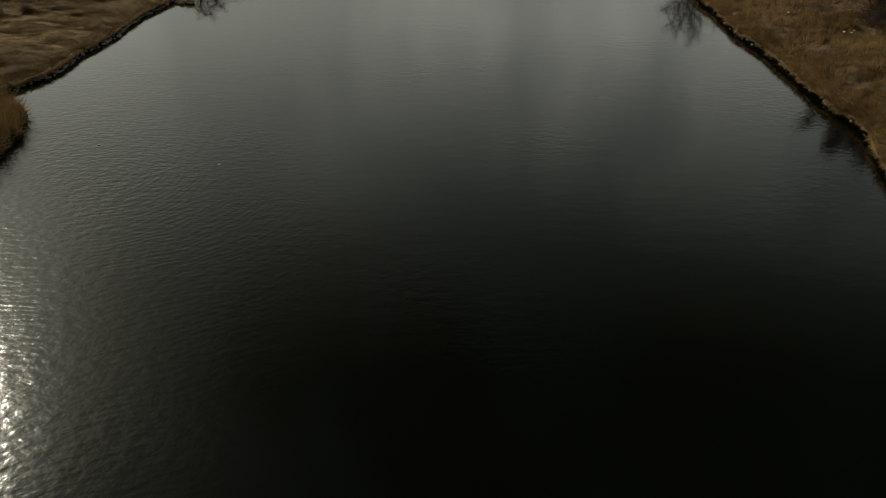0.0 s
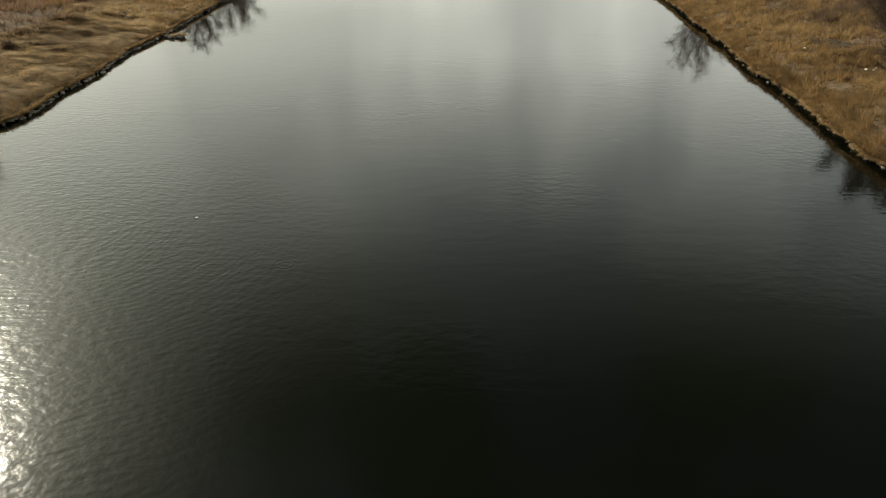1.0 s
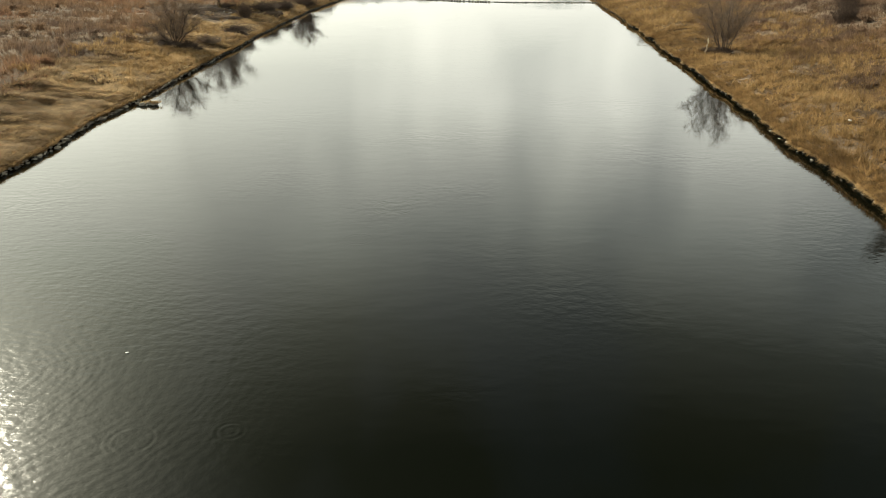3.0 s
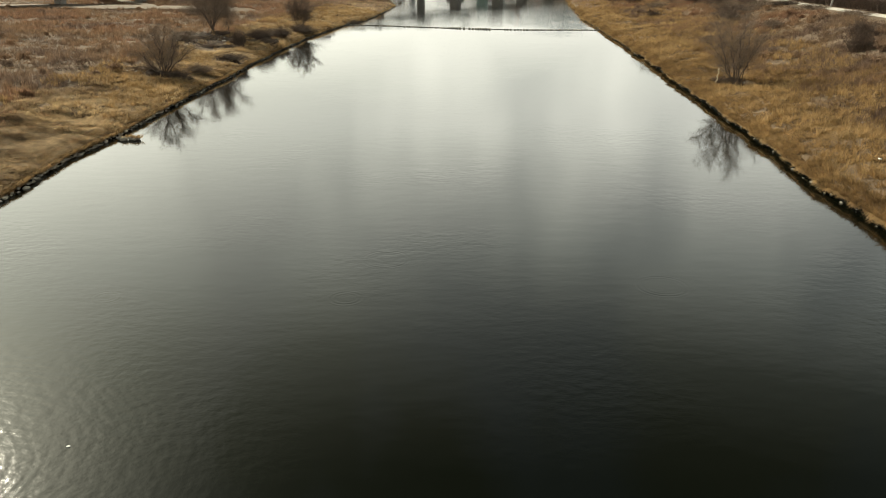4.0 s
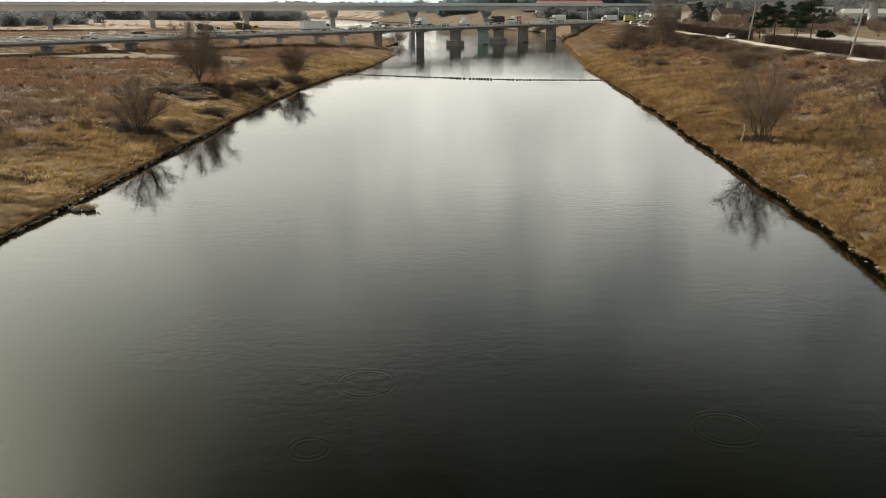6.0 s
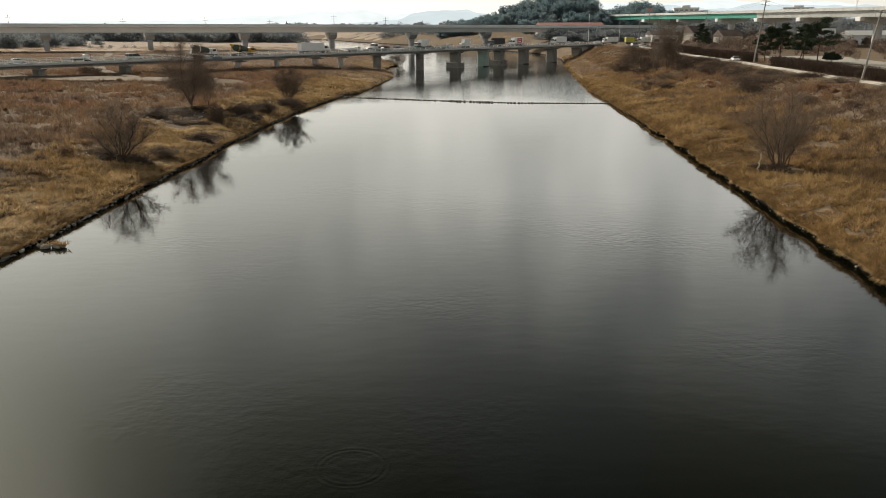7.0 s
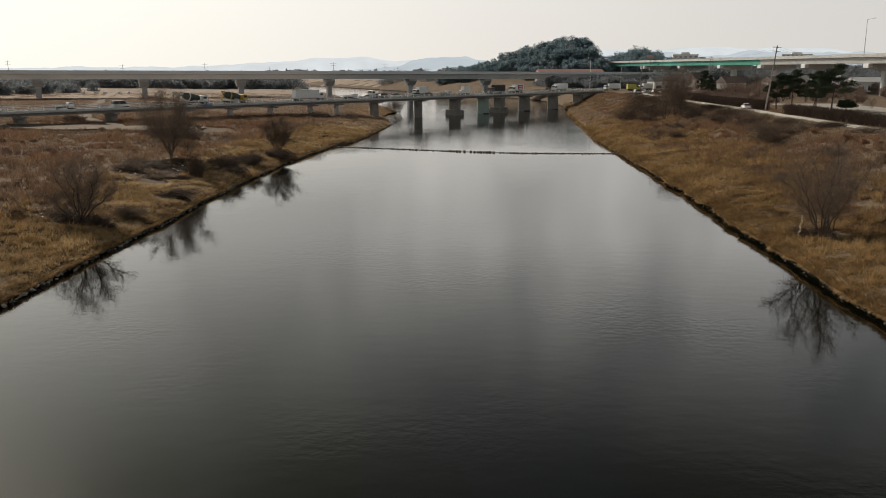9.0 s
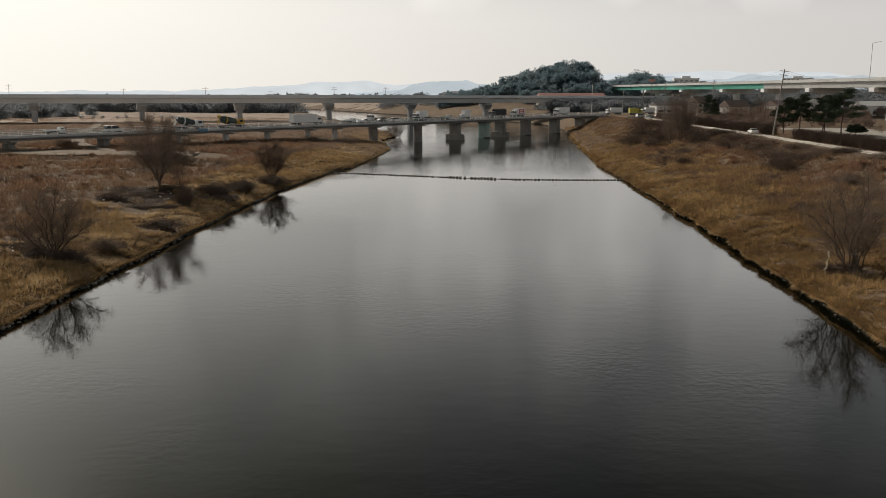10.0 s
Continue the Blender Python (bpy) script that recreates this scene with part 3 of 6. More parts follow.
strip("car_park", [(90, 458), (104, 466), (126, 472)], 13.0, M_ASPHALT, "grey paved strip where cars are parked", "car park", 0.1, 0.1)
strip("park_ground", [(112, 225), (117, 275), (125, 335)], 26.0, M_SAND, "pale sandy ground of a small park behind the levee", "park ground", 0.05, 0.2)

# ---- dry grass, weeds and reeds ----
rs = np.random.RandomState(11)


def blades(px, py, pz, tall, width, lean, per, spread, flow=None, droop=None):
    """Tufts of bent blades at many places: one leaning triangle a blade."""
    n = len(px) * per
    rep = lambda a: np.repeat(np.broadcast_to(a, (len(px),)), per)
    ang, turn = rs.rand(n) * 2 * np.pi, rs.rand(n) * 2 * np.pi
    if flow is not None:       # matted grass lies over in one direction, patch by patch
        turn = rep(flow) + rs.normal(0, 0.75, n)
    off = np.sqrt(rs.rand(n)) * rep(spread)
    bx, by, bz = rep(px) + np.cos(ang) * off, rep(py) + np.sin(ang) * off, rep(pz)
    h = rep(tall) * (0.55 + 0.7 * rs.rand(n))
    l = rep(lean) * (0.3 + 1.1 * rs.rand(n)) * h
    w = rep(width) * (0.6 + 0.8 * rs.rand(n))
    dx, dy = np.cos(turn), np.sin(turn)
    sx, sy = -dy * w / 2, dx * w / 2
    base = np.stack([bx, by, bz - 0.06], 1)
    side = np.stack([sx, sy, 0 * sx], 1)
    tip = np.stack([bx + dx * l, by + dy * l, bz + h * np.clip(1 - 0.35 * l / h, 0.25, 1)], 1)
    if droop is not None:      # blades that hang over an edge
        tip[:, 2] = bz - h * droop
    v = np.stack([base - side, base + side, tip], 1).reshape(-1, 3)
    return v, np.arange(n * 3).reshape(-1, 3)


def on_lane(x, y):
    lx = np.interp(y, [p[1] for p in LANE], [p[0] for p in LANE])
    hit = (x - lx > -5.0) & (x - lx < 2.6) & (y < 480) | (x > 88) & (x < 128) & (y > 448) & (y < 480)
    for line, half in ((TRACK, 2.2), (YARD, 8.2), ([(-64, 231), (-73, 223)], 1.2)):
        hit |= beside(x, y, line) < half
    return hit


def scatter(x0, x1, y0, y1, count, keep):
    x, y = x0 + rs.rand(count) * (x1 - x0), y0 + rs.rand(count) * (y1 - y0)
    dl, dr = inland(x, y)
    ok = keep(x, y, dl, dr) & ~on_lane(x, y) & ~on_soil(x, y)
    x, y = x[ok], y[ok]
    return x, y, ground_z(x, y), np.maximum(dl, dr)[ok]


def grass(name, batches, mat, label, category):
    vs, fs, base = [], [], 0
    for v, f in batches:
        vs.append(v)
        fs.append(f + base)
        base += len(v)
    ob = part(name, mesh_of(name, np.concatenate(vs), np.concatenate(fs)), mat)
    return tagged(ob, label, category, kind="stuff")


def sandflat(x, y):
    """The trampled flat of the left bank, where matted straw lies low."""
    return (y < 112) & (x < 0)


def lumps(x, y):
    return 0.25 + 1.1 * patchy(x, y, 1.3) + 0.6 * patchy(x, y, 4.0)


SOIL = ((-47.0, 190.0, 8.5, 16.0), (-44.0, 148.5, 4.0, 3.5), (-38.0, 168.5, 3.0, 4.5), (-37.5, 200.0, 3.5, 7.0), (41.0, 139.2, 2.2, 2.0), (40.9, 93.3, 2.0, 3.4))


def on_soil(x, y):
    """Bare dark soil below the trees, with ragged edges and a few weeds."""
    out = np.zeros(np.shape(x), dtype=bool)
    for cx, cy, rx, ry in SOIL:
        out |= np.hypot((x - cx) / rx, (y - cy) / ry) + (patchy(x, y, 1.8) - 0.5) * 0.7 + (patchy(x, y, 5.0) - 0.5) * 0.5 < 0.95
    return out & (patchy(x + 5, y, 0.8) < 0.74)


L1 = scatter(-56, -15, -20, 430, 260000, lambda x, y, dl, dr: ((y > 46) | (rs.rand(len(x)) < 0.35)) & (dl > 0.25) & ((patchy(x, y, 0.9) > 0.2) | sandflat(x, y)) & (rs.rand(len(x)) < np.where(y > 300, 0.25, np.where(y > 200, 0.6, 1))) & (dl < 12 + 5 * patchy(x, y, 8)))
R1 = scatter(26, 78, -20, 480, 295000, lambda x, y, dl, dr: ((y > 46) | (rs.rand(len(x)) < 0.35)) & (dr > 0.15) & (patchy(x, y, 0.9) > 0.14) & (rs.rand(len(x)) < np.where(y > 300, 0.25, np.where(y > 200, 0.6, 1))) & (dr < 9 + 13 * patchy(x, y, 15) + 3 * patchy(x, y, 4)))
def lie(x, y, toward):
    """The way the grass has been laid: to the water, swirling from patch to patch."""
    return toward + (patchy(x + 17, y, 4.5) - 0.5) * 4.2 + (patchy(x, y + 33, 1.4) - 0.5) * 2.0


hl = np.where(sandflat(L1[0], L1[1]), 0.23, 0.46) * lumps(L1[0], L1[1])
hr = 0.40 * lumps(R1[0], R1[1]) ** 1.5
grass("left_bank_grass", [blades(L1[0], L1[1], L1[2] + 0.05, hl, np.where(sandflat(L1[0], L1[1]), 0.10, 0.068), np.where(sandflat(L1[0], L1[1]), 2.6, 1.6), 8, 0.30, lie(L1[0], L1[1], 0.0))], M_PALESTRAW, "matted ochre winter grass along the water's edge", "dry grass")
M = scatter(-58, -34, 62, 116, 60000, lambda x, y, dl, dr: (dl > 0.5) & (dl < 10 + 4 * patchy(x, y, 8)))
grass("matted_straw", [blades(M[0], M[1], M[2] + 0.06, 0.13 + 0.16 * patchy(M[0], M[1], 1.7), 0.12, 3.4, 6, 0.35, lie(M[0], M[1], 0.3))], M_PALESTRAW, "pale matted straw lying flat on the river bank", "dry grass")
grass("right_bank_grass", [blades(R1[0], R1[1], R1[2], hr, 0.074, 1.9, 8, 0.30, lie(R1[0], R1[1], np.pi))], M_STRAW, "thick ochre winter grass hanging over the water's edge", "dry grass")
L2 = scatter(-150, -24, 20, 345, 128000, lambda x, y, dl, dr: (dl > 9 + 5 * patchy(x, y, 8)) & (patchy(x, y, 6.0) + 0.5 * patchy(x, y, 17.0) > 0.24) & (patchy(x, y, 1.1) > 0.25) & (rs.rand(len(x)) < np.clip(1.25 - dl / 130, 0.35, 1)))
R2 = scatter(40, 108, 20, 480, 94000, lambda x, y, dl, dr: (dr > 9) & (patchy(x, y, 5.0) > 0.10))
F2 = scatter(-360, 60, 300, 560, 48000, lambda x, y, dl, dr: (np.maximum(dl, dr) > 1.0))
grass("left_bank_weeds", [blades(L2[0], L2[1], L2[2], 0.62 * lumps(L2[0], L2[1]), 0.105, 1.0, 4, 0.40)], M_SCRUB, "reddish brown dead weeds and reeds on the flood plain", "weeds")
grass("far_plain_reeds", [blades(F2[0], F2[1], F2[2], 0.7 + 0.5 * patchy(F2[0], F2[1], 15.0), 0.17, 0.8, 6, 1.2)], M_FARREED_HAZED, "reddish dry reeds on the plain beyond the bridge, paled for haze", "reeds")
grass("right_bank_weeds", [blades(R2[0], R2[1], R2[2], 0.6 * lumps(R2[0], R2[1]) * np.interp(np.interp(R2[1], [p[1] for p in LANE], [p[0] for p in LANE]) - R2[0], [2, 5, 10], [0.3, 0.45, 1.0]), 0.105, 1.0, 4, 0.40)], M_SCRUB, "brown dead weeds on the levee slope", "weeds")
C = scatter(-46, -28, 44, 65.5, 2400, lambda x, y, dl, dr: (dl > 0.1) & (dl < 13))
grass("reed_clump", [blades(C[0], C[1], C[2], 1.5, 0.05, 0.9, 10, 0.3)], M_REED, "tall straw-coloured reed clump leaning over the water", "reeds")
T = scatter(-56, -15, 116, 300, 9000, lambda x, y, dl, dr: (dl > 0.8) & (dl < 17) & (patchy(x, y, 5.0) + 0.4 * patchy(x, y, 1.5) > 0.62))
U = scatter(26, 70, 46, 330, 12000, lambda x, y, dl, dr: (dr > 0.8) & (dr < 24) & (patchy(x + 9, y, 5.0) + 0.4 * patchy(x, y, 1.5) > 0.60))
W = scatter(-120, -40, 66, 320, 12000, lambda x, y, dl, dr: (dl > 14) & (patchy(x + 31, y, 7.0) + 0.4 * patchy(x, y, 2.0) > 0.68))
grass("tall_tufts", [blades(T[0], T[1], T[2], 0.95, 0.06, 0.7, 22, 0.28), blades(U[0], U[1], U[2], 1.05, 0.06, 0.7, 22, 0.28)], M_STRAW, "taller tufts of dry ochre grass on both banks", "dry grass")
grass("red_tufts", [blades(W[0], W[1], W[2], 1.15, 0.08, 0.5, 20, 0.4)], M_SCRUB, "taller reddish brown dead reeds on the flood plain", "weeds")
V = scatter(46, 80, 60, 330, 16000, lambda x, y, dl, dr: (dr > 11) & (dr < 38) & (patchy(x + 71, y, 6.0) + 0.4 * patchy(x, y, 1.8) > 0.74))
grass("slope_tufts", [blades(V[0], V[1], V[2], 0.95, 0.075, 0.6, 18, 0.35)], M_SCRUB, "clumps of reddish brown dead weeds on the levee slope", "weeds")
# the fringe that hangs over both edges
EL = scatter(-39, -17, 42, 300, 45000, lambda x, y, dl, dr: (dl > 0.2) & (dl < 1.4) & (patchy(x, y, 1.7) > 0.42))
ER = scatter(26, 46, 42, 340, 55000, lambda x, y, dl, dr: (dr > 0.15) & (dr < 1.6) & (patchy(x, y, 1.7) > 0.30))
def on_lip(lip, side, count):
    """Places on the turf's overhang."""
    y = lip[4][0] + rs.rand(count) * (lip[4][-1] - lip[4][0])
    k = -0.95 + 1.5 * rs.rand(count)
    out = np.interp(y, lip[4], lip[2])
    return np.interp(y, lip[4], lip[1]) + side * np.where(k < 0, k * out, k), y, np.interp(y, lip[4], lip[3]) - np.where(k < 0, -0.10 * k, 0) - 0.02


EH, EI = on_lip(LIP_R, 1, 15000), on_lip(LIP_L, -1, 9000)
EJ, EK = on_lip(LIP_R, 1, 14000), on_lip(LIP_L, -1, 9000)
grass("edge_grass", [blades(EJ[0], EJ[1], EJ[2], 0.42, 0.065, 1.3, 6, 0.2, np.pi + rs.normal(0, 1.0, len(EJ[0]))), blades(EK[0], EK[1], EK[2], 0.32, 0.06, 1.3, 5, 0.2, rs.normal(0, 1.0, len(EK[0]))), blades(EL[0], EL[1], EL[2] + 0.05, 0.5, 0.05, 1.0, 9, 0.25, rs.normal(0, 0.5, len(EL[0]))), blades(ER[0], ER[1], ER[2] + 0.05, 0.6, 0.05, 1.0, 10, 0.25, np.pi + rs.normal(0, 0.5, len(ER[0]))), blades(EH[0], EH[1], EH[2], 0.25 + 0.85 * patchy(EH[0] * 0 + 8, EH[1], 1.3), 0.075, 0.6, 7, 0.18, np.pi + rs.normal(0, 0.6, len(EH[0])), 0.45), blades(EI[0], EI[1], EI[2], 0.15 + 0.45 * patchy(EI[0] * 0 + 5, EI[1], 1.1), 0.07, 0.8, 6, 0.15, rs.normal(0, 0.6, len(EI[0])), 0.3)], M_STRAW, "drooping dry grass fringe above the stones", "dry grass")

# ---- bare trees, bushes, pines ----
def limb_mesh(name, segments, sides):
    """One mesh of tapered limbs; segments: start, end, radius at start, radius at end."""
    s = np.array([[*a, *b, r, q] for a, b, r, q in segments], dtype=float)
    a, b, r0, r1 = s[:, 0:3], s[:, 3:6], s[:, 6:7], s[:, 7:8]
    d = b - a
    d = d / np.maximum(np.linalg.norm(d, axis=1, keepdims=True), 1e-6)
    ref = np.where(np.abs(d[:, 2:3]) > 0.9, np.array([[1.0, 0, 0]]), np.array([[0, 0, 1.0]]))
    u = np.cross(d, ref)
    u = u / np.linalg.norm(u, axis=1, keepdims=True)
    w = np.cross(d, u)
    rings = []
    for p, r in ((a, r0), (b, r1)):
        for k in range(sides):
            t = 2 * np.pi * k / sides
            rings.append(p + (u * np.cos(t) + w * np.sin(t)) * r)
    v = np.stack(rings, 1).reshape(-1, 3)
    base = (np.arange(len(s)) * 2 * sides)[:, None]
    f = [base + np.array([[k, (k + 1) % sides, sides + (k + 1) % sides, sides + k]]) for k in range(sides)]
    return mesh_of(name, v, np.concatenate(f, 0))


def twig_mesh(name, feet, tips, wide, seed):
    """Slender pointed slips, one for each twig."""
    a, b = np.array(feet), np.array(tips)
    side = np.cross(b - a, np.random.RandomState(seed).normal(0, 1, a.shape))
    side = side / np.maximum(np.linalg.norm(side, axis=1, keepdims=True), 1e-6) * wide / 2
    v = np.stack([a - side, a + side, b], 1).reshape(-1, 3)
    return mesh_of(name, v, np.arange(len(v)).reshape(-1, 3))


def fan_tree(name, x, y, tall, wide, stems, seed, label, twig=None, branches=20, twigs=26, girth=0.10, arch=0.0, bole=0.0, group="riverside trees"):
    """Crooked stems that spread from one foot into a round crown, with branches and a haze of fine twigs."""
    rnd = random.Random(seed)
    rod, fine = [], []
    if bole:                      # one short crooked trunk under the stems
        knee = Vector((rnd.gauss(0, 0.12), rnd.gauss(0, 0.12), tall * bole * 0.5))
        head = Vector((rnd.gauss(0, 0.15), rnd.gauss(0, 0.15), tall * bole))
        rod += [(Vector((0, 0, -0.3)), knee, girth * 2.6, girth * 2.0), (knee, head, girth * 2.0, girth * 1.7)]
    for i in range(stems):        # stems rise from one crooked foot and spread into a round crown
        t, k = i * 2.4 + rnd.uniform(-0.35, 0.35), math.sqrt((i + 0.35) / stems)
        foot = Vector((math.cos(t) * 0.30 * k, math.sin(t) * 0.30 * k, -0.15)) if not bole else knee.lerp(head, rnd.uniform(0.3, 1.0))
        reach = wide * 0.42 * k
        tip = Vector((math.cos(t) * reach, math.sin(t) * reach, tall * (0.96 - (0.34 + 0.26 * arch) * k ** 2.6) * rnd.uniform(0.84, 1.0)))
        bend = Vector((tip.x * 0.46, tip.y * 0.46, tip.z * (0.50 + 0.16 * arch * k) * rnd.uniform(0.9, 1.1))) + Vector((rnd.gauss(0, 0.03), rnd.gauss(0, 0.03), 0)) * wide
        r = girth * rnd.uniform(0.5, 0.85)
        pts = []
        for j in range(8):
            s = j / 7
            p = foot * (1 - s) ** 2 + bend * 2 * s * (1 - s) + tip * s * s
            pts.append(p + Vector((rnd.gauss(0, 0.13), rnd.gauss(0, 0.13), rnd.gauss(0, 0.06))) * (1 if j else 0))
        for j in range(7):
            rod.append((pts[j], pts[j + 1], r * (1 - 0.12 * j), r * (1 - 0.12 * (j + 1))))
        for b in range(branches):
            s = 0.17 + 0.82 * (b + rnd.random()) / branches
            j = min(6, int(s * 7))
            a = pts[j].lerp(pts[j + 1], s * 7 - j)
            d = (pts[j + 1] - pts[j]).normalized()
            side = Vector((rnd.gauss(0, 1), rnd.gauss(0, 1), rnd.gauss(0, 0.5) + 0.25))
            d2 = (d * 0.75 + side * 0.55).normalized()
            size = tall * rnd.uniform(0.16, 0.30) * (1.15 - 0.5 * s)
            m = a + d2 * size * 0.5
            e = m + (d2 + Vector((rnd.gauss(0, 0.2), rnd.gauss(0, 0.2), 0.15 - 0.35 * arch))).normalized() * size * 0.5
            rod += [(a, m, r * 0.24, r * 0.15), (m, e, r * 0.15, r * 0.07)]
            for _ in range(twigs):
                u = rnd.random() ** 0.8
                c = a.lerp(m, u * 2) if u < 0.5 else m.lerp(e, u * 2 - 1)
                w = (d2 * 0.7 + Vector((rnd.gauss(0, 0.6), rnd.gauss(0, 0.6), rnd.gauss(0.1, 0.5)))).normalized()
                tipp = c + w * rnd.uniform(0.4, 1.0) * tall * 0.12
                fine.append((c, tipp))
                for _ in range(3):
                    h = c.lerp(tipp, rnd.uniform(0.3, 1.0))
                    fine.append((h, h + (w + Vector((rnd.gauss(0, 0.7), rnd.gauss(0, 0.7), rnd.gauss(0.15, 0.6)))).normalized() * rnd.uniform(0.03, 0.075) * tall))
    top = sorted(s[1].z for s in fine)[int(len(fine) * 0.997)]
    out = sorted(math.hypot(s[1].x, s[1].y) for s in fine)[int(len(fine) * 0.985)]
    f, g = wide / 2 / out, tall / top
    fit = lambda p: (p[0] * f, p[1] * f, p[2] * g)
    tree = thing(name, pose(x, y, gz(x, y)), label, "tree", group)
    part("trunk", limb_mesh("trunk", [(fit(a), fit(b), p, q) for a, b, p, q in rod], 5), M_BARK, tree)
    part("twig_crown", twig_mesh("twig_crown", [fit(a) for a, b in fine], [fit(b) for a, b in fine], 0.010, seed), twig or M_TWIG, tree, "fine bare twigs")
    return tree


def bush(x, y, wide, tall, seed, label, mat=None, stems=90, group="bushes", name="bush"):
    """Many thin stems that fan out of the ground and fork twice."""
    rnd = random.Random(seed)
    segs = []
    for _ in range(stems):
        t, k = rnd.random() * 2 * math.pi, math.sqrt(rnd.random())
        lobe = 0.85 + 0.30 * math.sin(2 * t + seed) + 0.22 * math.sin(3 * t + seed * 1.7) + 0.15 * math.sin(7 * t + seed * 2.3)     # a ragged outline
        foot = Vector((math.cos(t) * k * wide * 0.26 * lobe, math.sin(t) * k * wide * 0.26 * lobe, -0.1))
        tip = Vector((math.cos(t) * k * wide * 0.5 * lobe, math.sin(t) * k * wide * 0.5 * lobe, tall * (1 - 0.45 * k * k) * rnd.uniform(0.45, 1.1)))
        mid = foot.lerp(tip, 0.5) + Vector((rnd.gauss(0, 0.1), rnd.gauss(0, 0.1), tall * 0.06))
        segs += [(foot, mid, 0.03, 0.02), (mid, tip, 0.02, 0.007)]
        for _ in range(9):
            a = (foot.lerp(mid, rnd.uniform(0.5, 1)) if rnd.random() < 0.4 else mid.lerp(tip, rnd.random()))
            b = a + Vector((rnd.gauss(0, 0.13) * wide, rnd.gauss(0, 0.13) * wide, abs(rnd.gauss(0.12, 0.12)) * tall))
            segs.append((a, b, 0.016, 0.008))
    ob = part(name, limb_mesh(name, segs, 3), mat or M_TWIG_DARK, at=pose(x, y, gz(x, y)))
    return tagged(ob, label, "bush", group)


def clump_tris(rnd, centre, size, count, tri):
    """Small tilted triangles filling a lumpy cloud."""
    c = np.array(centre)
    p = rnd.normal(0, 1, (count, 3))
    p = p / np.linalg.norm(p, axis=1, keepdims=True) * (rnd.rand(count, 1) ** 0.4) * np.array(size)
    a = rnd.normal(0, tri, (count, 3))
    b = rnd.normal(0, tri, (count, 3))
    v = np.stack([c + p - a * 0.5, c + p + a * 0.5, c + p + b], 1)
    return v.reshape(-1, 3)


def pine(x, y, tall, crown_from, wide, seed, label, group="park pines"):
    rnd, pick = np.random.RandomState(seed), random.Random(seed)
    tree = thing("pine_tree", pose(x, y, gz(x, y)), label, "tree", group)
    segs, clumps = [], []
    p, lean = Vector((0, 0, -0.1)), Vector((pick.gauss(0, 0.06), pick.gauss(0, 0.06), 1))
    for i in range(6):
        q = p + (lean + Vector((pick.gauss(0, 0.06), pick.gauss(0, 0.06), 0))).normalized() * tall / 6.3
        segs.append((p, q, 0.20 * (1 - i / 8), 0.20 * (1 - (i + 1) / 8)))
        p = q
    for i in range(24):
        k = crown_from + (1 - crown_from) * i / 23
        s = segs[min(5, int(k * 6))]
        at = Vector(s[0]).lerp(Vector(s[1]), (k * 6) % 1)
        t = pick.random() * 2 * math.pi
        r = wide * 0.5 * (1.05 - 0.75 * (i / 23) ** 1.6) * pick.uniform(0.6, 1.0)
        tip = at + Vector((math.cos(t) * r, math.sin(t) * r, pick.uniform(0.1, 0.9)))
        segs.append((at, tip, 0.07, 0.02))
        for m in (0.55, 1.0):
            c = at.lerp(tip, m)
            clumps.append(clump_tris(rnd, (c.x, c.y, c.z + 0.15), (wide * 0.15, wide * 0.15, wide * 0.055), 200, 0.16))
    part("trunk", limb_mesh("trunk", segs, 6), M_BARK, tree)
    v = np.concatenate(clumps)
    part("crown", mesh_of("crown", v, np.arange(len(v)).reshape(-1, 3)), M_NEEDLE, tree, "dark green layered needles")
    return tree


# the left bank
fan_tree("willow", -42.0, 147.8, 8.4, 10.5, 10, 3, "bare many-stemmed brown willow above the river", girth=0.17, arch=0.9, branches=22, twigs=42)
fan_tree("willow", -49.2, 203.0, 13.4, 14.5, 12, 5, "tall bare brown tree with a rounded twiggy crown", girth=0.15, branches=24, twigs=52, arch=0.30, bole=0.06)
fan_tree("sapling", -46.6, 204.5, 8.0, 5.5, 6, 6, "slender bare sapling beside a taller tree", girth=0.07, branches=16, twigs=26)
fan_tree("willow", -35.2, 230.5, 8.6, 9.8, 12, 8, "low dense bare willow at the water's edge", M_TWIG_DARK, girth=0.10, branches=20, twigs=44, arch=0.5)
bush(-40.0, 186.5, 3.4, 4.0, 21, "dense dark leafless bush", stems=120)
bush(-38.4, 199.0, 7.0, 2.6, 22, "low spreading tangle of bare brush", stems=170)
bush(-36.2, 209.0, 7.0, 2.4, 23, "low spreading tangle of bare brush", stems=170)
bush(-33.8, 222.5, 7.5, 2.2, 35, "dark brush at the foot of a dense willow", stems=150)
bush(-44.5, 148.5, 4.2, 1.3, 24, "low dead brush at the foot of a willow", M_TWIG)
bush(-40.2, 147.2, 3.6, 1.5, 25, "low dead brush at the foot of a willow")
bush(-38.5, 152.5, 4.5, 1.6, 26, "low dead brush on the river bank", M_TWIG)
bush(-37.2, 169.0, 6.0, 1.4, 27, "low dead brush on the river bank")
bush(-59.0, 247.0, 7.0, 2.6, 28, "brown thicket beside a dirt path", M_TWIG)
bush(-66.0, 246.0, 9.0, 2.2, 29, "brown thicket beside a dirt path", M_TWIG)
bush(-106.0, 292.0, 8.0, 2.6, 30, "dark thicket beside a bridge pier")
bush(-25.4, 262.0, 4.0, 1.6, 31, "dark brush at the end of the weir")
bush(-20.5, 417.0, 9.0, 7.5, 32, "large bare bush on the bank near the bridge", M_TWIG, 130)
bush(-31.0, 330.0, 9.0, 2.6, 33, "brown brush under the bridge", M_TWIG)
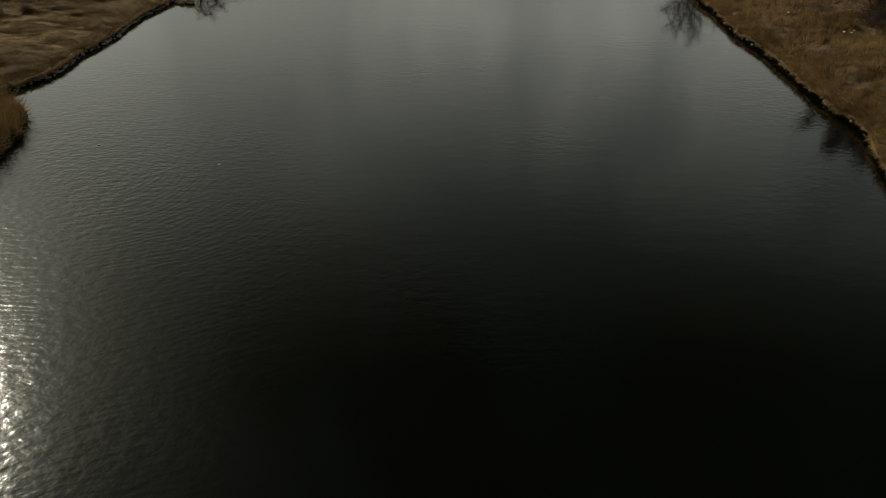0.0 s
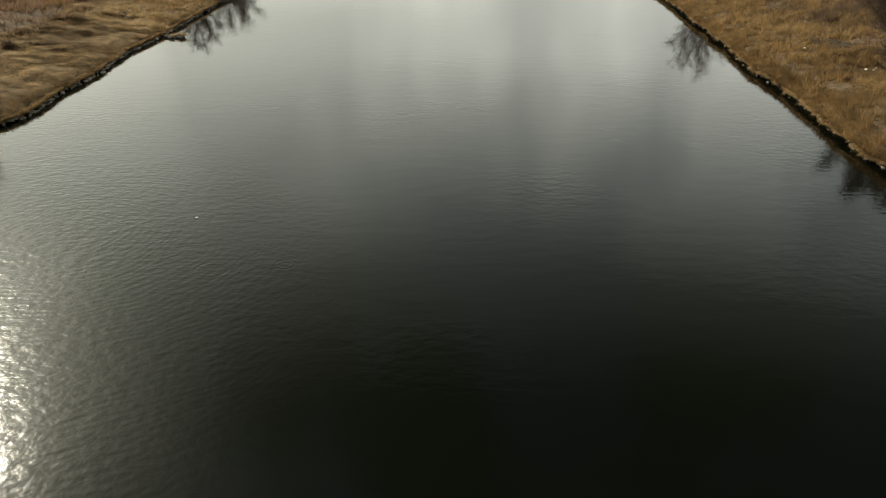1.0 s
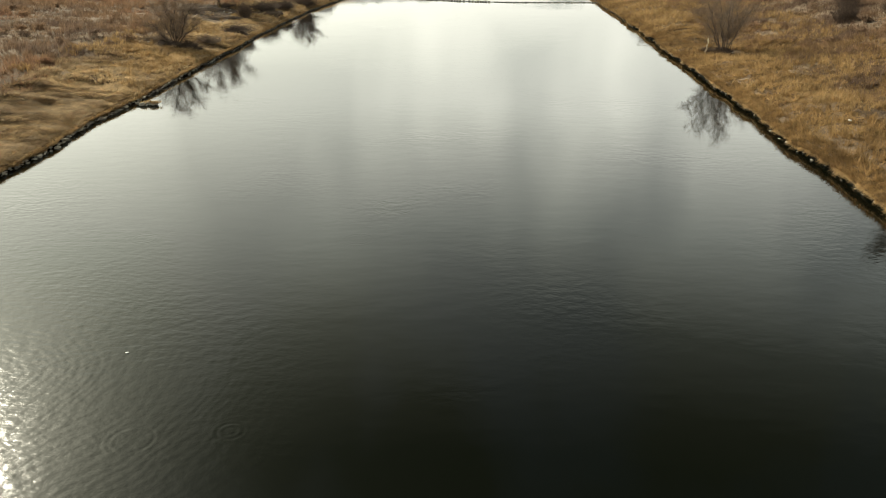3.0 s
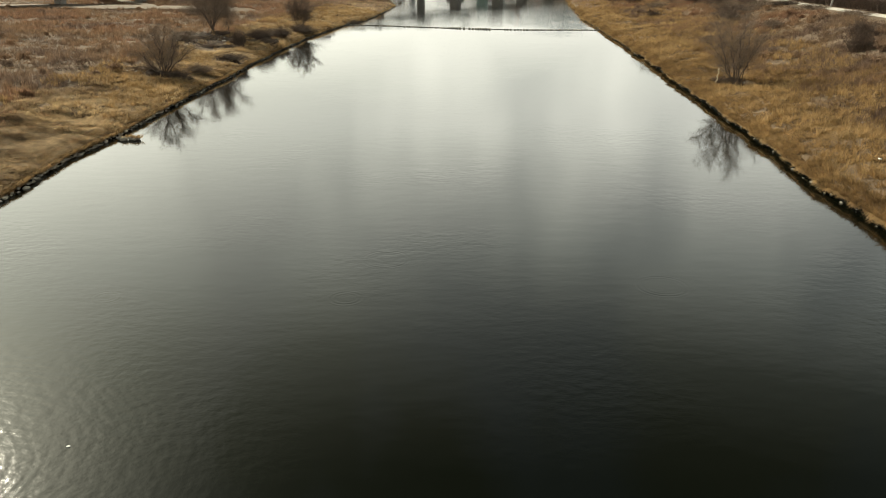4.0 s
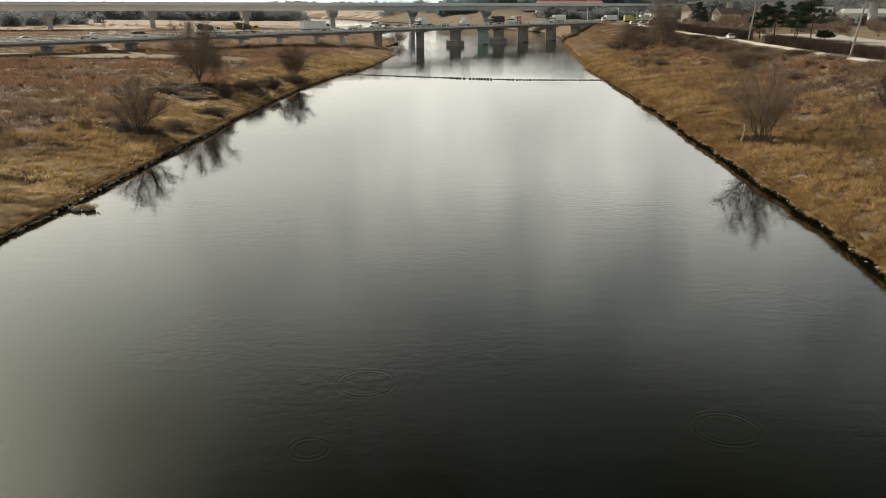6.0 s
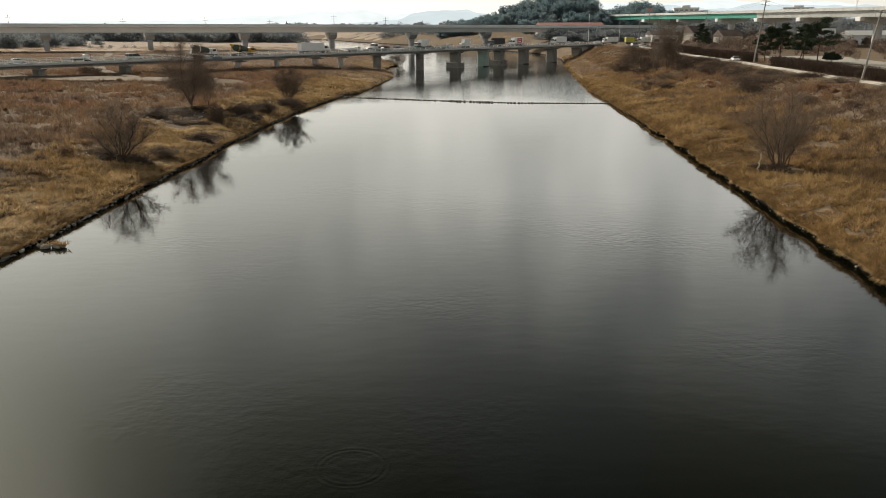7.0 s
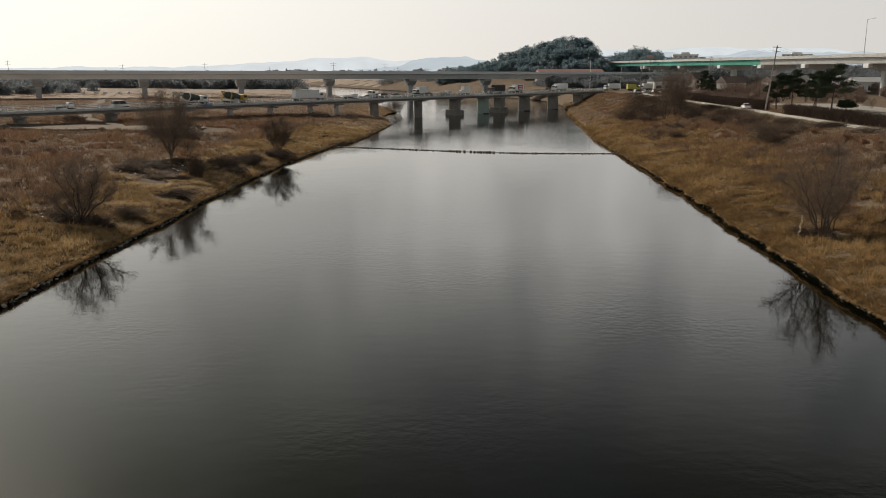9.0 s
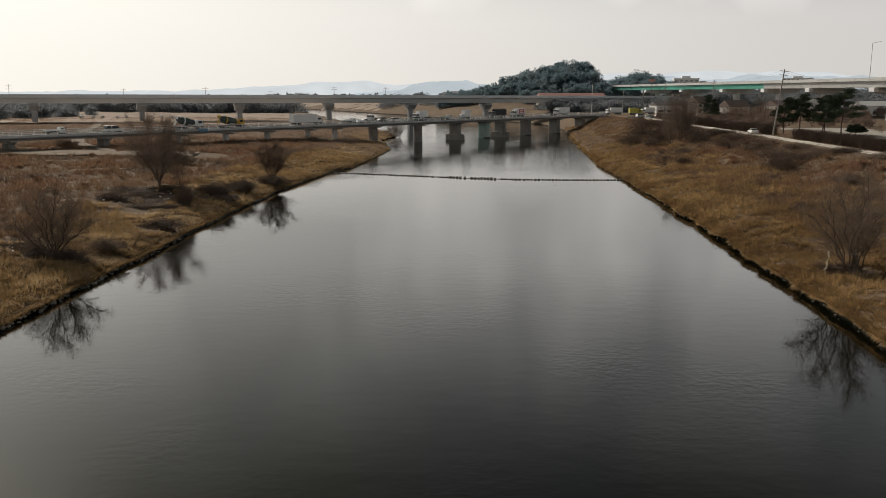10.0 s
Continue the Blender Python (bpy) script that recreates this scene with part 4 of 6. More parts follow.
bush(-42.0, 330.0, 8.0, 2.4, 34, "brown brush under the bridge", M_TWIG)

# the right bank
fan_tree("willow", 40.9, 139.2, 11.0, 11.0, 10, 14, "bare many-stemmed tree with a pale rag in its brush", girth=0.13, branches=22, twigs=38, arch=0.4)
fan_tree("willow", 44.2, 85.2, 10.5, 11.5, 12, 15, "bare many-stemmed willow with dark brush at its foot", M_TWIG_DARK, girth=0.11, branches=26, twigs=84, arch=0.5)
bush(40.0, 138.6, 4.6, 1.3, 41, "dark driftwood and brush at a tree's foot", stems=130)
bush(40.9, 93.3, 5.0, 0.22, 42, "flattened patch of grey dead stems in the grass", M_TWIG, 70)
fan_tree("willow", 70.5, 303.0, 15.0, 15.0, 12, 16, "bare brown tree on the levee slope", girth=0.12, branches=24, twigs=60)
fan_tree("willow", 65.5, 296.0, 10.0, 8.0, 8, 17, "bare brown tree on the levee slope", girth=0.11)
for i, (bx, by, w, h, m) in enumerate(((64, 214, 8.5, 3.3, 0), (70.5, 284, 7, 4.2, 0), (55.6, 248, 4.0, 2.2, 0), (62.5, 149, 4.2, 3.4, 0), (66.8, 157.5, 5, 3.6, 0), (67, 143.5, 5, 3.0, 0), (43.6, 84.6, 7.0, 2.0, 0),
                                       (75, 222, 9, 2.5, 1), (79, 206, 8, 2.2, 1), (70, 232, 8, 2.4, 1), (77, 255, 9, 2.4, 1), (80, 275, 10, 2.6, 1), (60, 320, 12, 4.5, 0), (66, 335, 12, 5.0, 0), (74, 330, 12, 4.4, 0), (72, 352, 12, 4.6, 0), (76, 312, 10, 3.5, 1), (62, 268, 7, 2.0, 1), (79, 186, 8, 2.0, 1), (64, 187, 6, 1.8, 1), (73, 296, 10, 3.6, 0), (66, 310, 10, 3.4, 0), (62, 300, 8, 2.6, 0), (75, 270, 10, 3.2, 0), (70, 262, 8, 2.6, 0), (78, 240, 9, 2.8, 0), (72, 246, 8, 2.4, 0), (80, 222, 8, 2.4, 0), (69, 220, 7, 2.2, 0), (80, 296, 10, 3.0, 0), (68, 325, 11, 3.6, 0), (78, 340, 12, 3.6, 0))):
    if by < 310:       # nothing tall close to the lane
        h = min(h, max(0.5, 0.3 + 0.20 * (np.interp(by, [p[1] for p in LANE], [p[0] for p in LANE]) - bx)))
    bush(bx, by, w, h, 50 + i, "dark leafless bush on the levee slope" if not m else "low brown brush below the levee lane", M_TWIG if m else None, 110 if h > 3 else 80)

# the hedge behind the lane, in lengths with a gap
for i, (a, b) in enumerate((((87.5, 165), (91.5, 272)), ((93, 292), (95.5, 345)), ((96, 352), (100, 420)))):
    rnd = random.Random(70 + i)
    segs = []
    run = Vector(b) - Vector(a)
    for _ in range(int(run.length * 85)):
        p = Vector(a) + run * rnd.random() + Vector((rnd.uniform(-1.6, 1.6), 0))
        h = rnd.uniform(1.7, 3.0)
        z = gz(p.x, p.y)
        foot, tip = Vector((p.x, p.y, z - 0.05)), Vector((p.x + rnd.gauss(0, 0.35), p.y + rnd.gauss(0, 0.35), z + h))
        segs.append((foot, tip))
        for _ in range(6):
            s = foot.lerp(tip, rnd.uniform(0.3, 0.9))
            segs.append((s, s + Vector((rnd.gauss(0, 0.35), rnd.gauss(0, 0.35), rnd.uniform(0.1, 0.5)))))
    tagged(part("hedge", twig_mesh("hedge", [p for p, q in segs], [q for p, q in segs], 0.06, 70 + i), M_HEDGE), "dark leafless hedge behind the levee lane", "hedge", "hedges")

# the park and the roadside behind the levee
pine(103.6, 299, 11.2, 0.35, 8.0, 1, "dark green pine with a crooked trunk and layered boughs")
pine(106.4, 291, 11.0, 0.35, 7.5, 2, "dark green pine with a crooked trunk and layered boughs")
pine(100.0, 301, 10.4, 0.32, 7.5, 3, "dark green pine with a crooked trunk and layered boughs")
pine(110.0, 297, 11.4, 0.35, 7.5, 8, "dark green pine with a crooked trunk and layered boughs")
pine(109.6, 286, 12.8, 0.42, 10.0, 4, "tall dark green pine with flat layered boughs")
pine(122, 441, 11.5, 0.10, 8.0, 5, "dense dark green conifer beside the road")
pine(119, 425, 8.5, 0.12, 6.5, 6, "dense dark green conifer beside the road")
pine(114.6, 288, 2.4, 0.4, 5.5, 7, "low clipped pine on pale park ground")
for i, (tx, ty, h) in enumerate(((112, 372, 9), (119, 366, 10), (126, 360, 9), (121, 385, 8), (131, 352, 8.5), (150, 300, 7), (158, 296, 7.5), (146, 318, 7), (140, 372, 8), (128, 300, 4), (133, 280, 3.5), (104, 438, 8), (138, 420, 10), (146, 432, 11), (155, 415, 10), (165, 425, 10.5), (150, 455, 11), (134, 450, 9), (172, 405, 9.5), (160, 380, 9))):
    fan_tree("street_tree", tx, ty, h, h * 0.75, 6, 100 + i, "bare reddish brown tree behind the levee" if h > 5 else "small bare sapling in the park", branches=10, twigs=16, girth=0.010 * h, group="park trees")

# ---- the near road bridge: a low slab bridge on many piers ----
BRIDGE = Matrix.Translation((0, 386, 0)) @ pose(0, 0, 0, 0, 0, 46.42)
ROAD_Z, WIDE = 8.25, 11.0


def at_bridge(s, off, z=0.0, turn=0.0):
    return BRIDGE @ pose(s, off, z, 0, 0, turn)


bridge = thing("road_bridge", BRIDGE, "long low grey concrete road bridge with metal railings", "bridge")
part("deck", add_box(add_box(box(-340, 118, 0.0, WIDE, 7.75, ROAD_Z - 0.06), -340, 118, -0.12, 0.42, 7.85, ROAD_Z + 0.2), -340, 118, WIDE - 0.42, WIDE + 0.12, 7.85, ROAD_Z + 0.2), M_CONCRETE, bridge)
part("road_surface", box(-340, 118, 0.45, WIDE - 0.45, ROAD_Z - 0.05, ROAD_Z), M_ASPHALT, bridge, "dark asphalt")
for off in (1.2, 3.4, 5.5, 7.6, 9.8):
    part("girder", box(-340, 118, off - 0.25, off + 0.25, 6.95, 7.74), M_CONCRETE_OLD, bridge)
for k in range(-330, 112, 8):
    part("lane_mark", box(k, k + 3, WIDE / 2 - 0.08, WIDE / 2 + 0.08, ROAD_Z + 0.004, ROAD_Z + 0.012), M_YELLOW, bridge, "worn yellow centre line")
pipe = add_tube(bmesh.new(), (-340, -0.3, 7.7), (118, -0.3, 7.7), 0.09, 0.09, 8)
part("pipe", pipe, M_STEEL, bridge, "grey service pipe under the kerb")
post_mesh = bpy.data.meshes.new("rail_post")
pb = box(-0.11, 0.11, -0.09, 0.09, ROAD_Z + 0.18, ROAD_Z + 1.05, 0.02)
pb.to_mesh(post_mesh)
pb.free()
post_mesh.materials.append(M_RAIL)
for off in (0.12, WIDE - 0.12):
    for z, r in ((ROAD_Z + 0.56, 0.055), (ROAD_Z + 1.04, 0.085)):
        part("handrail", tube((-340, off, z), (118, off, z), r, r, 6), M_RAIL, bridge)
for off, first in ((0.12, -190), (WIDE - 0.12, -190)):
    for k in range(first, 118, 3 if off < 1 else 4):
        part("rail_post", post_mesh, M_RAIL, bridge, at=pose(k, off, 0))


def pier(s, kind, foot=-2.0):
    """One pier under the bridge: wall-like on land, round-ended or stepped in the water."""
    p = part("pier", box(0, 0.01, 0, 0.01, 0, 0.01), M_CONCRETE_OLD, bridge)
    bm = bmesh.new()
    if kind == "wall":
        add_box(bm, s - 0.9, s + 0.9, 3.2, 7.6, foot, 6.3, 0.1)
        mat = M_CONCRETE_OLD
    elif kind == "post":
        add_tube(bm, (s, 5.5, foot), (s, 5.5, 6.3), 0.95, 0.95, 14)
        mat = M_CONCRETE
    elif kind == "slim":
        add_tube(bm, (s, 5.5, foot), (s, 5.5, 6.3), 1.7, 1.7, 20)
        mat = M_CONCRETE_OLD
    else:
        add_tube(bm, (s, 3.8, foot), (s, 3.8, 6.3), 1.25, 1.25, 18)
        add_tube(bm, (s, 7.2, foot), (s, 7.2, 6.3), 1.25, 1.25, 18)
        add_box(bm, s - 1.2, s + 1.2, 3.8, 7.2, foot, 6.25)
        mat = M_CONCRETE_GREEN if kind == "green" else M_CONCRETE_OLD
    bm.to_mesh(p.data)
    bm.free()
    p.data.materials.clear()
    p.data.materials.append(mat)
    part("cap", prism([(2.6, 6.3), (8.4, 6.3), (10.2, 6.7), (10.2, 6.94), (0.8, 6.94), (0.8, 6.7)], "x", s - 0.9, s + 0.9), M_CONCRETE, p)
    if kind == "footed":
        part("footing", prism([(s - 2.3, -2), (s + 2.3, -2), (s + 2.1, 2.3), (s - 2.1, 2.3)], "y", 2.2, 8.8), M_CONCRETE_OLD, p, "wide stained concrete footing")
    elif kind == "round" or kind == "green":
        part("waterline_collar", add_tube(bmesh.new(), (s, 3.8, -1), (s, 3.8, 0.35), 1.4, 1.4, 18), M_DARKSTONE, p, "dark wet collar at the waterline")
    return p


for s, kind in ((-262, "wall"), (-236, "wall"), (-210, "wall"), (-184.5, "wall"), (-158.7, "wall"), (-133.5, "wall"), (-110, "post"), (-94, "post"), (-78.4, "post"), (-61.7, "post"), (-49.8, "post"), (-31.6, "slim"), (-8.1, "slim"), (13.4, "footed"), (31.5, "green"), (42.4, "footed"), (60.3, "round"), (82.3, "round"), (103.3, "round")):
    pier(s, kind)
part("abutment", box(112, 119, -0.3, WIDE + 0.3, 2.0, 7.4, 0.1), M_CONCRETE, bridge, "grey concrete abutment")
part("sign_board", box(111, 116, -0.35, -0.2, 8.5, 9.7, 0.03), M_WHITE, bridge, "white board on the railing")
part("blue_panel", box(-107, -103.6, -0.3, -0.14, 7.5, 8.4, 0.03), M_BLUE, bridge, "faded blue panel on the kerb")

# ---- the far viaduct: a box-girder deck, paled for haze, on hammerhead piers ----
VX, VY = 45.7, 20.4
VIADUCT = Matrix.Translation((-201, 467, 0)) @ pose(0, 0, 0, 0, 0, math.degrees(math.atan2(VY, VX)))
SPAN = math.hypot(VX, VY)
viaduct = thing("far_viaduct", VIADUCT, "long pale concrete viaduct on hammerhead piers", "viaduct")


def sloped(outline, x0, x1, fall):
    """An outline of (y, z) along x, whose level falls with x."""
    bm = prism(outline, "x", x0, x1)
    for v in bm.verts:
        v.co.z -= fall * v.co.x
    return bm


FALL = 0.30 / SPAN
for k in range(-7, 9):
    x0, x1 = k * SPAN + 0.03, (k + 1) * SPAN - 0.03
    part("span", sloped([(-1.2, 14.4), (6.6, 14.4), (8.3, 16.9), (10.2, 17.35), (10.2, 17.6), (-4.8, 17.6), (-4.8, 17.35), (-2.9, 16.9)], x0, x1, FALL), M_CONCRETE_HAZED, viaduct)
    part("parapet", sloped([(-5.0, 17.15), (-4.7, 17.15), (-4.7, 18.85), (-5.0, 18.85)], x0, x1, FALL), M_CONCRETE_HAZED, viaduct)
    part("parapet", sloped([(9.95, 17.62), (10.25, 17.62), (10.25, 18.85), (9.95, 18.85)], x0, x1, FALL), M_CONCRETE_HAZED, viaduct)
for k in range(-7, 10):
    x, drop = k * SPAN, FALL * k * SPAN
    p = part("pier", prism([(1.0, -3), (4.4, -3), (4.4, 11.2 - drop), (1.0, 11.2 - drop)], "x", x - 1.3, x + 1.3), M_CONCRETE_SHADED, viaduct)
    part("hammerhead", prism([(1.0, 10.6 - drop), (4.4, 10.6 - drop), (7.2, 13.0 - drop), (7.2, 14.3 - drop), (-1.8, 14.3 - drop), (-1.8, 13.0 - drop)], "x", x - 2.3, x + 2.3), M_CONCRETE_SHADED, p)

# ---- the elevated highway: grey concrete, then a green steel girder ----
HA, HB = Vector((145, 700, 0)), Vector((180, 390, 0))
along = (HB - HA).normalized()
HIGHWAY = Matrix.Translation(HA) @ pose(0, 0, 0, 0, 0, math.degrees(math.atan2(along.y, along.x)))
highway = thing("elevated_highway", HIGHWAY, "elevated highway of grey concrete with a green steel girder", "highway")
for k, (a, b) in enumerate(((-180, -90), (-90, -1), (0, 68), (68, 136), (136, 204), (204, 256), (256, 307), (307, 360), (360, 412), (412, 470), (470, 530), (530, 600))):
    steel = 0 <= k <= 4 and k >= 1
    part("girder", prism([(1.0, 20.7), (20.0, 20.7), (20.6, 23.3), (0.4, 23.3)], "x", a + 0.05, b - 0.05), M_STEELGREEN if steel else M_CONCRETE, highway, "green painted steel girder" if steel else "")
    part("slab", box(a + 0.05, b - 0.05, -0.4, 21.4, 23.31, 23.7), M_CONCRETE, highway)
    part("parapet", box(a + 0.05, b - 0.05, -0.45, -0.1, 23.35, 24.75), M_CONCRETE, highway)
    part("parapet", box(a + 0.05, b - 0.05, 21.1, 21.45, 23.35, 24.75), M_CONCRETE, highway)
for s in (29, 95, 155, 204, 247, 296, 350, 406, 465, 528):
    p = part("pier", tube((s, 10, -2), (s, 10, 18.6), 1.9, 1.9, 20), M_CONCRETE, highway)
    part("crossbeam", prism([(0.6, 19.0), (8, 17.8), (13, 17.8), (20.4, 19.0), (20.4, 20.65), (0.6, 20.65)], "x", s - 1.6, s + 1.6), M_CONCRETE, p)
    part("bearing_block", box(s - 1.9, s + 1.9, 0.2, 2.2, 18.9, 20.66, 0.1), M_WALLWHITE, p, "pale beam end")


def street_lamp(m, tall, reach, label, group):
    lamp = thing("street_lamp", m, label, "lamp", group)
    part("pole", tube((0, 0, -0.2), (0, 0, tall), 0.17, 0.10, 8), M_RAIL, lamp)
    part("arm", tube((0, 0, tall - 0.03), (reach, 0, tall + 0.5), 0.06, 0.045, 6), M_STEEL, lamp)
    part("lamp_head", box(reach - 0.1, reach + 0.9, -0.18, 0.18, tall + 0.42, tall + 0.6, 0.04), M_STEEL, lamp)
    return lamp


street_lamp(HIGHWAY @ pose(294.5, -0.1, 24.7, 0, 0, 80), 14.0, 2.6, "tall grey street lamp on the highway parapet", "highway lamps")
street_lamp(pose(76, 482, 8.0, 0, 0, 180), 15.0, 2.0, "tall grey street lamp beside the bridge's end", "bridge lamps")
street_lamp(pose(100, 520, 7.5, 0, 0, 180), 12.0, 2.0, "tall grey street lamp beside the bridge's end", "bridge lamps")

# ---- the weir: a row of low blocks across the river ----
def rock_mesh(name, seed, mat, a=1.0, b=0.7, c=0.5):
    rnd = random.Random(seed)
    bm = bmesh.new()
    bmesh.ops.create_icosphere(bm, subdivisions=1, radius=0.5)
    for v in bm.verts:
        k = rnd.uniform(0.72, 1.15)
        v.co = Vector((v.co.x * a * k, v.co.y * b * k, v.co.z * c * k))
    me = bpy.data.meshes.new(name)
    bm.to_mesh(me)
    bm.free()
    me.materials.append(mat)
    return me


WEIR = [(-27.5, 258.5), (-10, 251), (5, 244.5), (18, 240.5), (30, 239.5), (41.5, 239.2)]
weir = thing("weir", pose(0, 0, 0), "low dark row of wet stones and blocks across the river", "weir", kind="structure")
sill = bmesh.new()
for (ax, ay), (bx, by) in zip(WEIR, WEIR[1:]):
    a, b = Vector((ax, ay, 0)), Vector((bx, by, 0))
    side = Vector((-(b - a).y, (b - a).x, 0)).normalized() * 0.3
    v = [sill.verts.new(p + Vector((0, 0, z))) for z in (-1.5, 0.05) for p in (a - side, b - side, b + side, a + side)]
    for f in ((0, 1, 2, 3), (4, 5, 6, 7), (0, 1, 5, 4), (1, 2, 6, 5), (2, 3, 7, 6), (3, 0, 4, 7)):
        sill.faces.new([v[i] for i in f])
part("sill", sill, M_DARKSTONE, weir)
weir_rocks = [rock_mesh("weir_stone", 200 + k, M_DARKSTONE, 1.0, 0.8, 0.8) for k in range(5)]
block_bm = box(-0.27, 0.27, -0.19, 0.19, -0.6, 0.23, 0.05)
block_mesh = bpy.data.meshes.new("weir_block")
block_bm.to_mesh(block_mesh)
block_bm.free()
block_mesh.materials.append(M_STONE)
rnd = random.Random(5)
for (ax, ay), (bx, by) in zip(WEIR, WEIR[1:]):
    run = math.hypot(bx - ax, by - ay)
    k = 0.4
    while k < run:
        x, y = ax + (bx - ax) * k / run, ay + (by - ay) * k / run
        if rnd.random() < 0.88:
            part("weir_block", block_mesh, M_STONE, weir, at=pose(x, y + rnd.gauss(0, 0.1), rnd.uniform(-0.07, 0.03) + (0.12 if 2 < x < 13 else 0), 0, 0, -20 + rnd.gauss(0, 14)))
        else:
            size = rnd.uniform(0.2, 0.42) if rnd.random() < 0.96 else 0.75
            part("weir_stone", weir_rocks[rnd.randrange(5)], M_DARKSTONE, weir, at=pose(x, y + rnd.gauss(0, 0.12), 0.08, 0, 0, rnd.uniform(0, 360)) @ Matrix.Scale(size, 4))
        k += rnd.uniform(0.70, 0.86)

# ---- vehicles: built at the origin, front towards +x, standing on z = 0 ----
def wheels(v, xs, half, radius, wide=0.24):
    for x in xs:
        for side in (-1, 1):
            y = side * (half - wide / 2)
            w = part("wheel", add_tube(bmesh.new(), (x, y - wide / 2, radius), (x, y + wide / 2, radius), radius, radius, 16), M_TYRE, v)
            part("rim", add_tube(bmesh.new(), (x, y + side * (wide / 2 - 0.02), radius), (x, y + side * (wide / 2 + 0.015), radius), radius * 0.6, radius * 0.55, 12), M_SILVER, w)


def car(m, paint, label, shape="sedan", group="cars"):
    L, W = {"sedan": (4.7, 1.82), "suv": (4.6, 1.86), "van": (5.1, 1.9), "hatch": (3.7, 1.62)}[shape]
    H = {"sedan": 1.46, "suv": 1.70, "van": 1.95, "hatch": 1.5}[shape]
    v = thing("car", m, label, "car" if shape != "van" else "van", group)
    h, belt = L / 2, 0.92 if shape != "van" else 1.05
    body = prism([(-h, 0.35), (-h + 0.05, 0.28), (h - 0.08, 0.28), (h, 0.42), (h - 0.03, 0.66), (h - 0.25, 0.78), (h - 1.15, belt), (-h + 0.55, belt), (-h + 0.1, belt - 0.04), (-h, 0.7)], "y", -W / 2, W / 2)
    bmesh.ops.bevel(body, geom=[e for e in body.edges if abs(e.verts[0].co.y - e.verts[1].co.y) < 0.01], offset=0.06, segments=1, affect="EDGES")
    part("body", body, paint, v)
    rear = {"sedan": (-h + 0.85, -h + 1.45), "suv": (-h + 0.15, -h + 0.5), "van": (-h + 0.08, -h + 0.25), "hatch": (-h + 0.2, -h + 0.55)}[shape]
    front = {"sedan": (h - 1.25, h - 2.0), "suv": (h - 1.2, h - 1.95), "van": (h - 0.8, h - 1.7), "hatch": (h - 0.85, h - 1.5)}[shape]
    cab = bmesh.new()
    lo = [(rear[0], W / 2 - 0.06), (front[0], W / 2 - 0.06)]
    hi = [(rear[1], W / 2 - 0.24), (front[1], W / 2 - 0.24)]
    q = [cab.verts.new((x, s * y, z)) for (x, y), z in ((lo[0], belt - 0.02), (lo[1], belt - 0.02), (hi[1], H - 0.08), (hi[0], H - 0.08)) for s in (-1, 1)]
    for f in ((0, 2, 4, 6), (1, 7, 5, 3), (2, 3, 5, 4), (0, 6, 7, 1), (4, 5, 7, 6), (0, 1, 3, 2)):
        cab.faces.new([q[i] for i in f])
    bmesh.ops.recalc_face_normals(cab, faces=cab.faces[:])
    part("windows", cab, M_GLASS, v, "dark tinted windows")
    part("roof", box(hi[0][0] - 0.04, hi[1][0] + 0.04, -W / 2 + 0.2, W / 2 - 0.2, H - 0.10, H, 0.04), paint, v)
    for s in (-1, 1):
        mid = (rear[1] + front[1]) / 2
        pil = bmesh.new()
        for x in (mid, rear[1] + 0.15):
            a = [pil.verts.new((x + dx, s * y, z)) for dx, y, z in ((-0.05, W / 2 - 0.045, belt - 0.02), (0.05, W / 2 - 0.045, belt - 0.02), (0.05, W / 2 - 0.215, H - 0.06), (-0.05, W / 2 - 0.215, H - 0.06))]
            pil.faces.new(a)
        bmesh.ops.solidify(pil, geom=pil.faces[:], thickness=0.02)
        part("pillars", pil, paint, v)
        part("headlight", box(h - 0.16, h - 0.005, s * (W / 2 - 0.28) - 0.17, s * (W / 2 - 0.28) + 0.17, 0.58, 0.72, 0.02), M_LAMPWHITE, v)
        part("tail_light", box(-h - 0.012, -h + 0.1, s * (W / 2 - 0.22) - 0.14, s * (W / 2 - 0.22) + 0.14, 0.68, 0.84, 0.02), M_LAMPRED, v)
    wheels(v, (-h + 0.85, h - 0.85), W / 2, 0.32)
    return v


def lorry_cab(v, paint, x0, x1, W, floor, top):
    cab = prism([(x0, floor), (x1, floor), (x1, floor + 1.0), (x1 - 0.22, top - 0.1), (x1 - 0.45, top), (x0, top)], "y", -W / 2, W / 2)
    bmesh.ops.bevel(cab, geom=cab.edges[:], offset=0.05, segments=1, affect="EDGES")
    c = part("cab", cab, paint, v)
    part("windscreen", prism([(x1 + 0.005, floor + 1.05), (x1 + 0.03, floor + 1.05), (x1 - 0.17, top - 0.2), (x1 - 0.2, top - 0.2)], "y", -W / 2 + 0.12, W / 2 - 0.12), M_GLASS, c)
    for s in (-1, 1):
        part("side_window", box(x0 + 0.25, x1 - 0.4, s * W / 2 - 0.015, s * W / 2 + 0.015, floor + 0.95, top - 0.3, 0.01), M_GLASS, c)
        part("mirror", box(x1 - 0.1, x1 + 0.02, s * (W / 2 + 0.15) - 0.08, s * (W / 2 + 0.15) + 0.08, floor + 0.9, floor + 1.4, 0.02), M_BLACK, c)
    part("bumper", box(x1 - 0.25, x1 + 0.08, -W / 2, W / 2, floor - 0.45, floor - 0.02, 0.04), M_GREY, v)
    return c


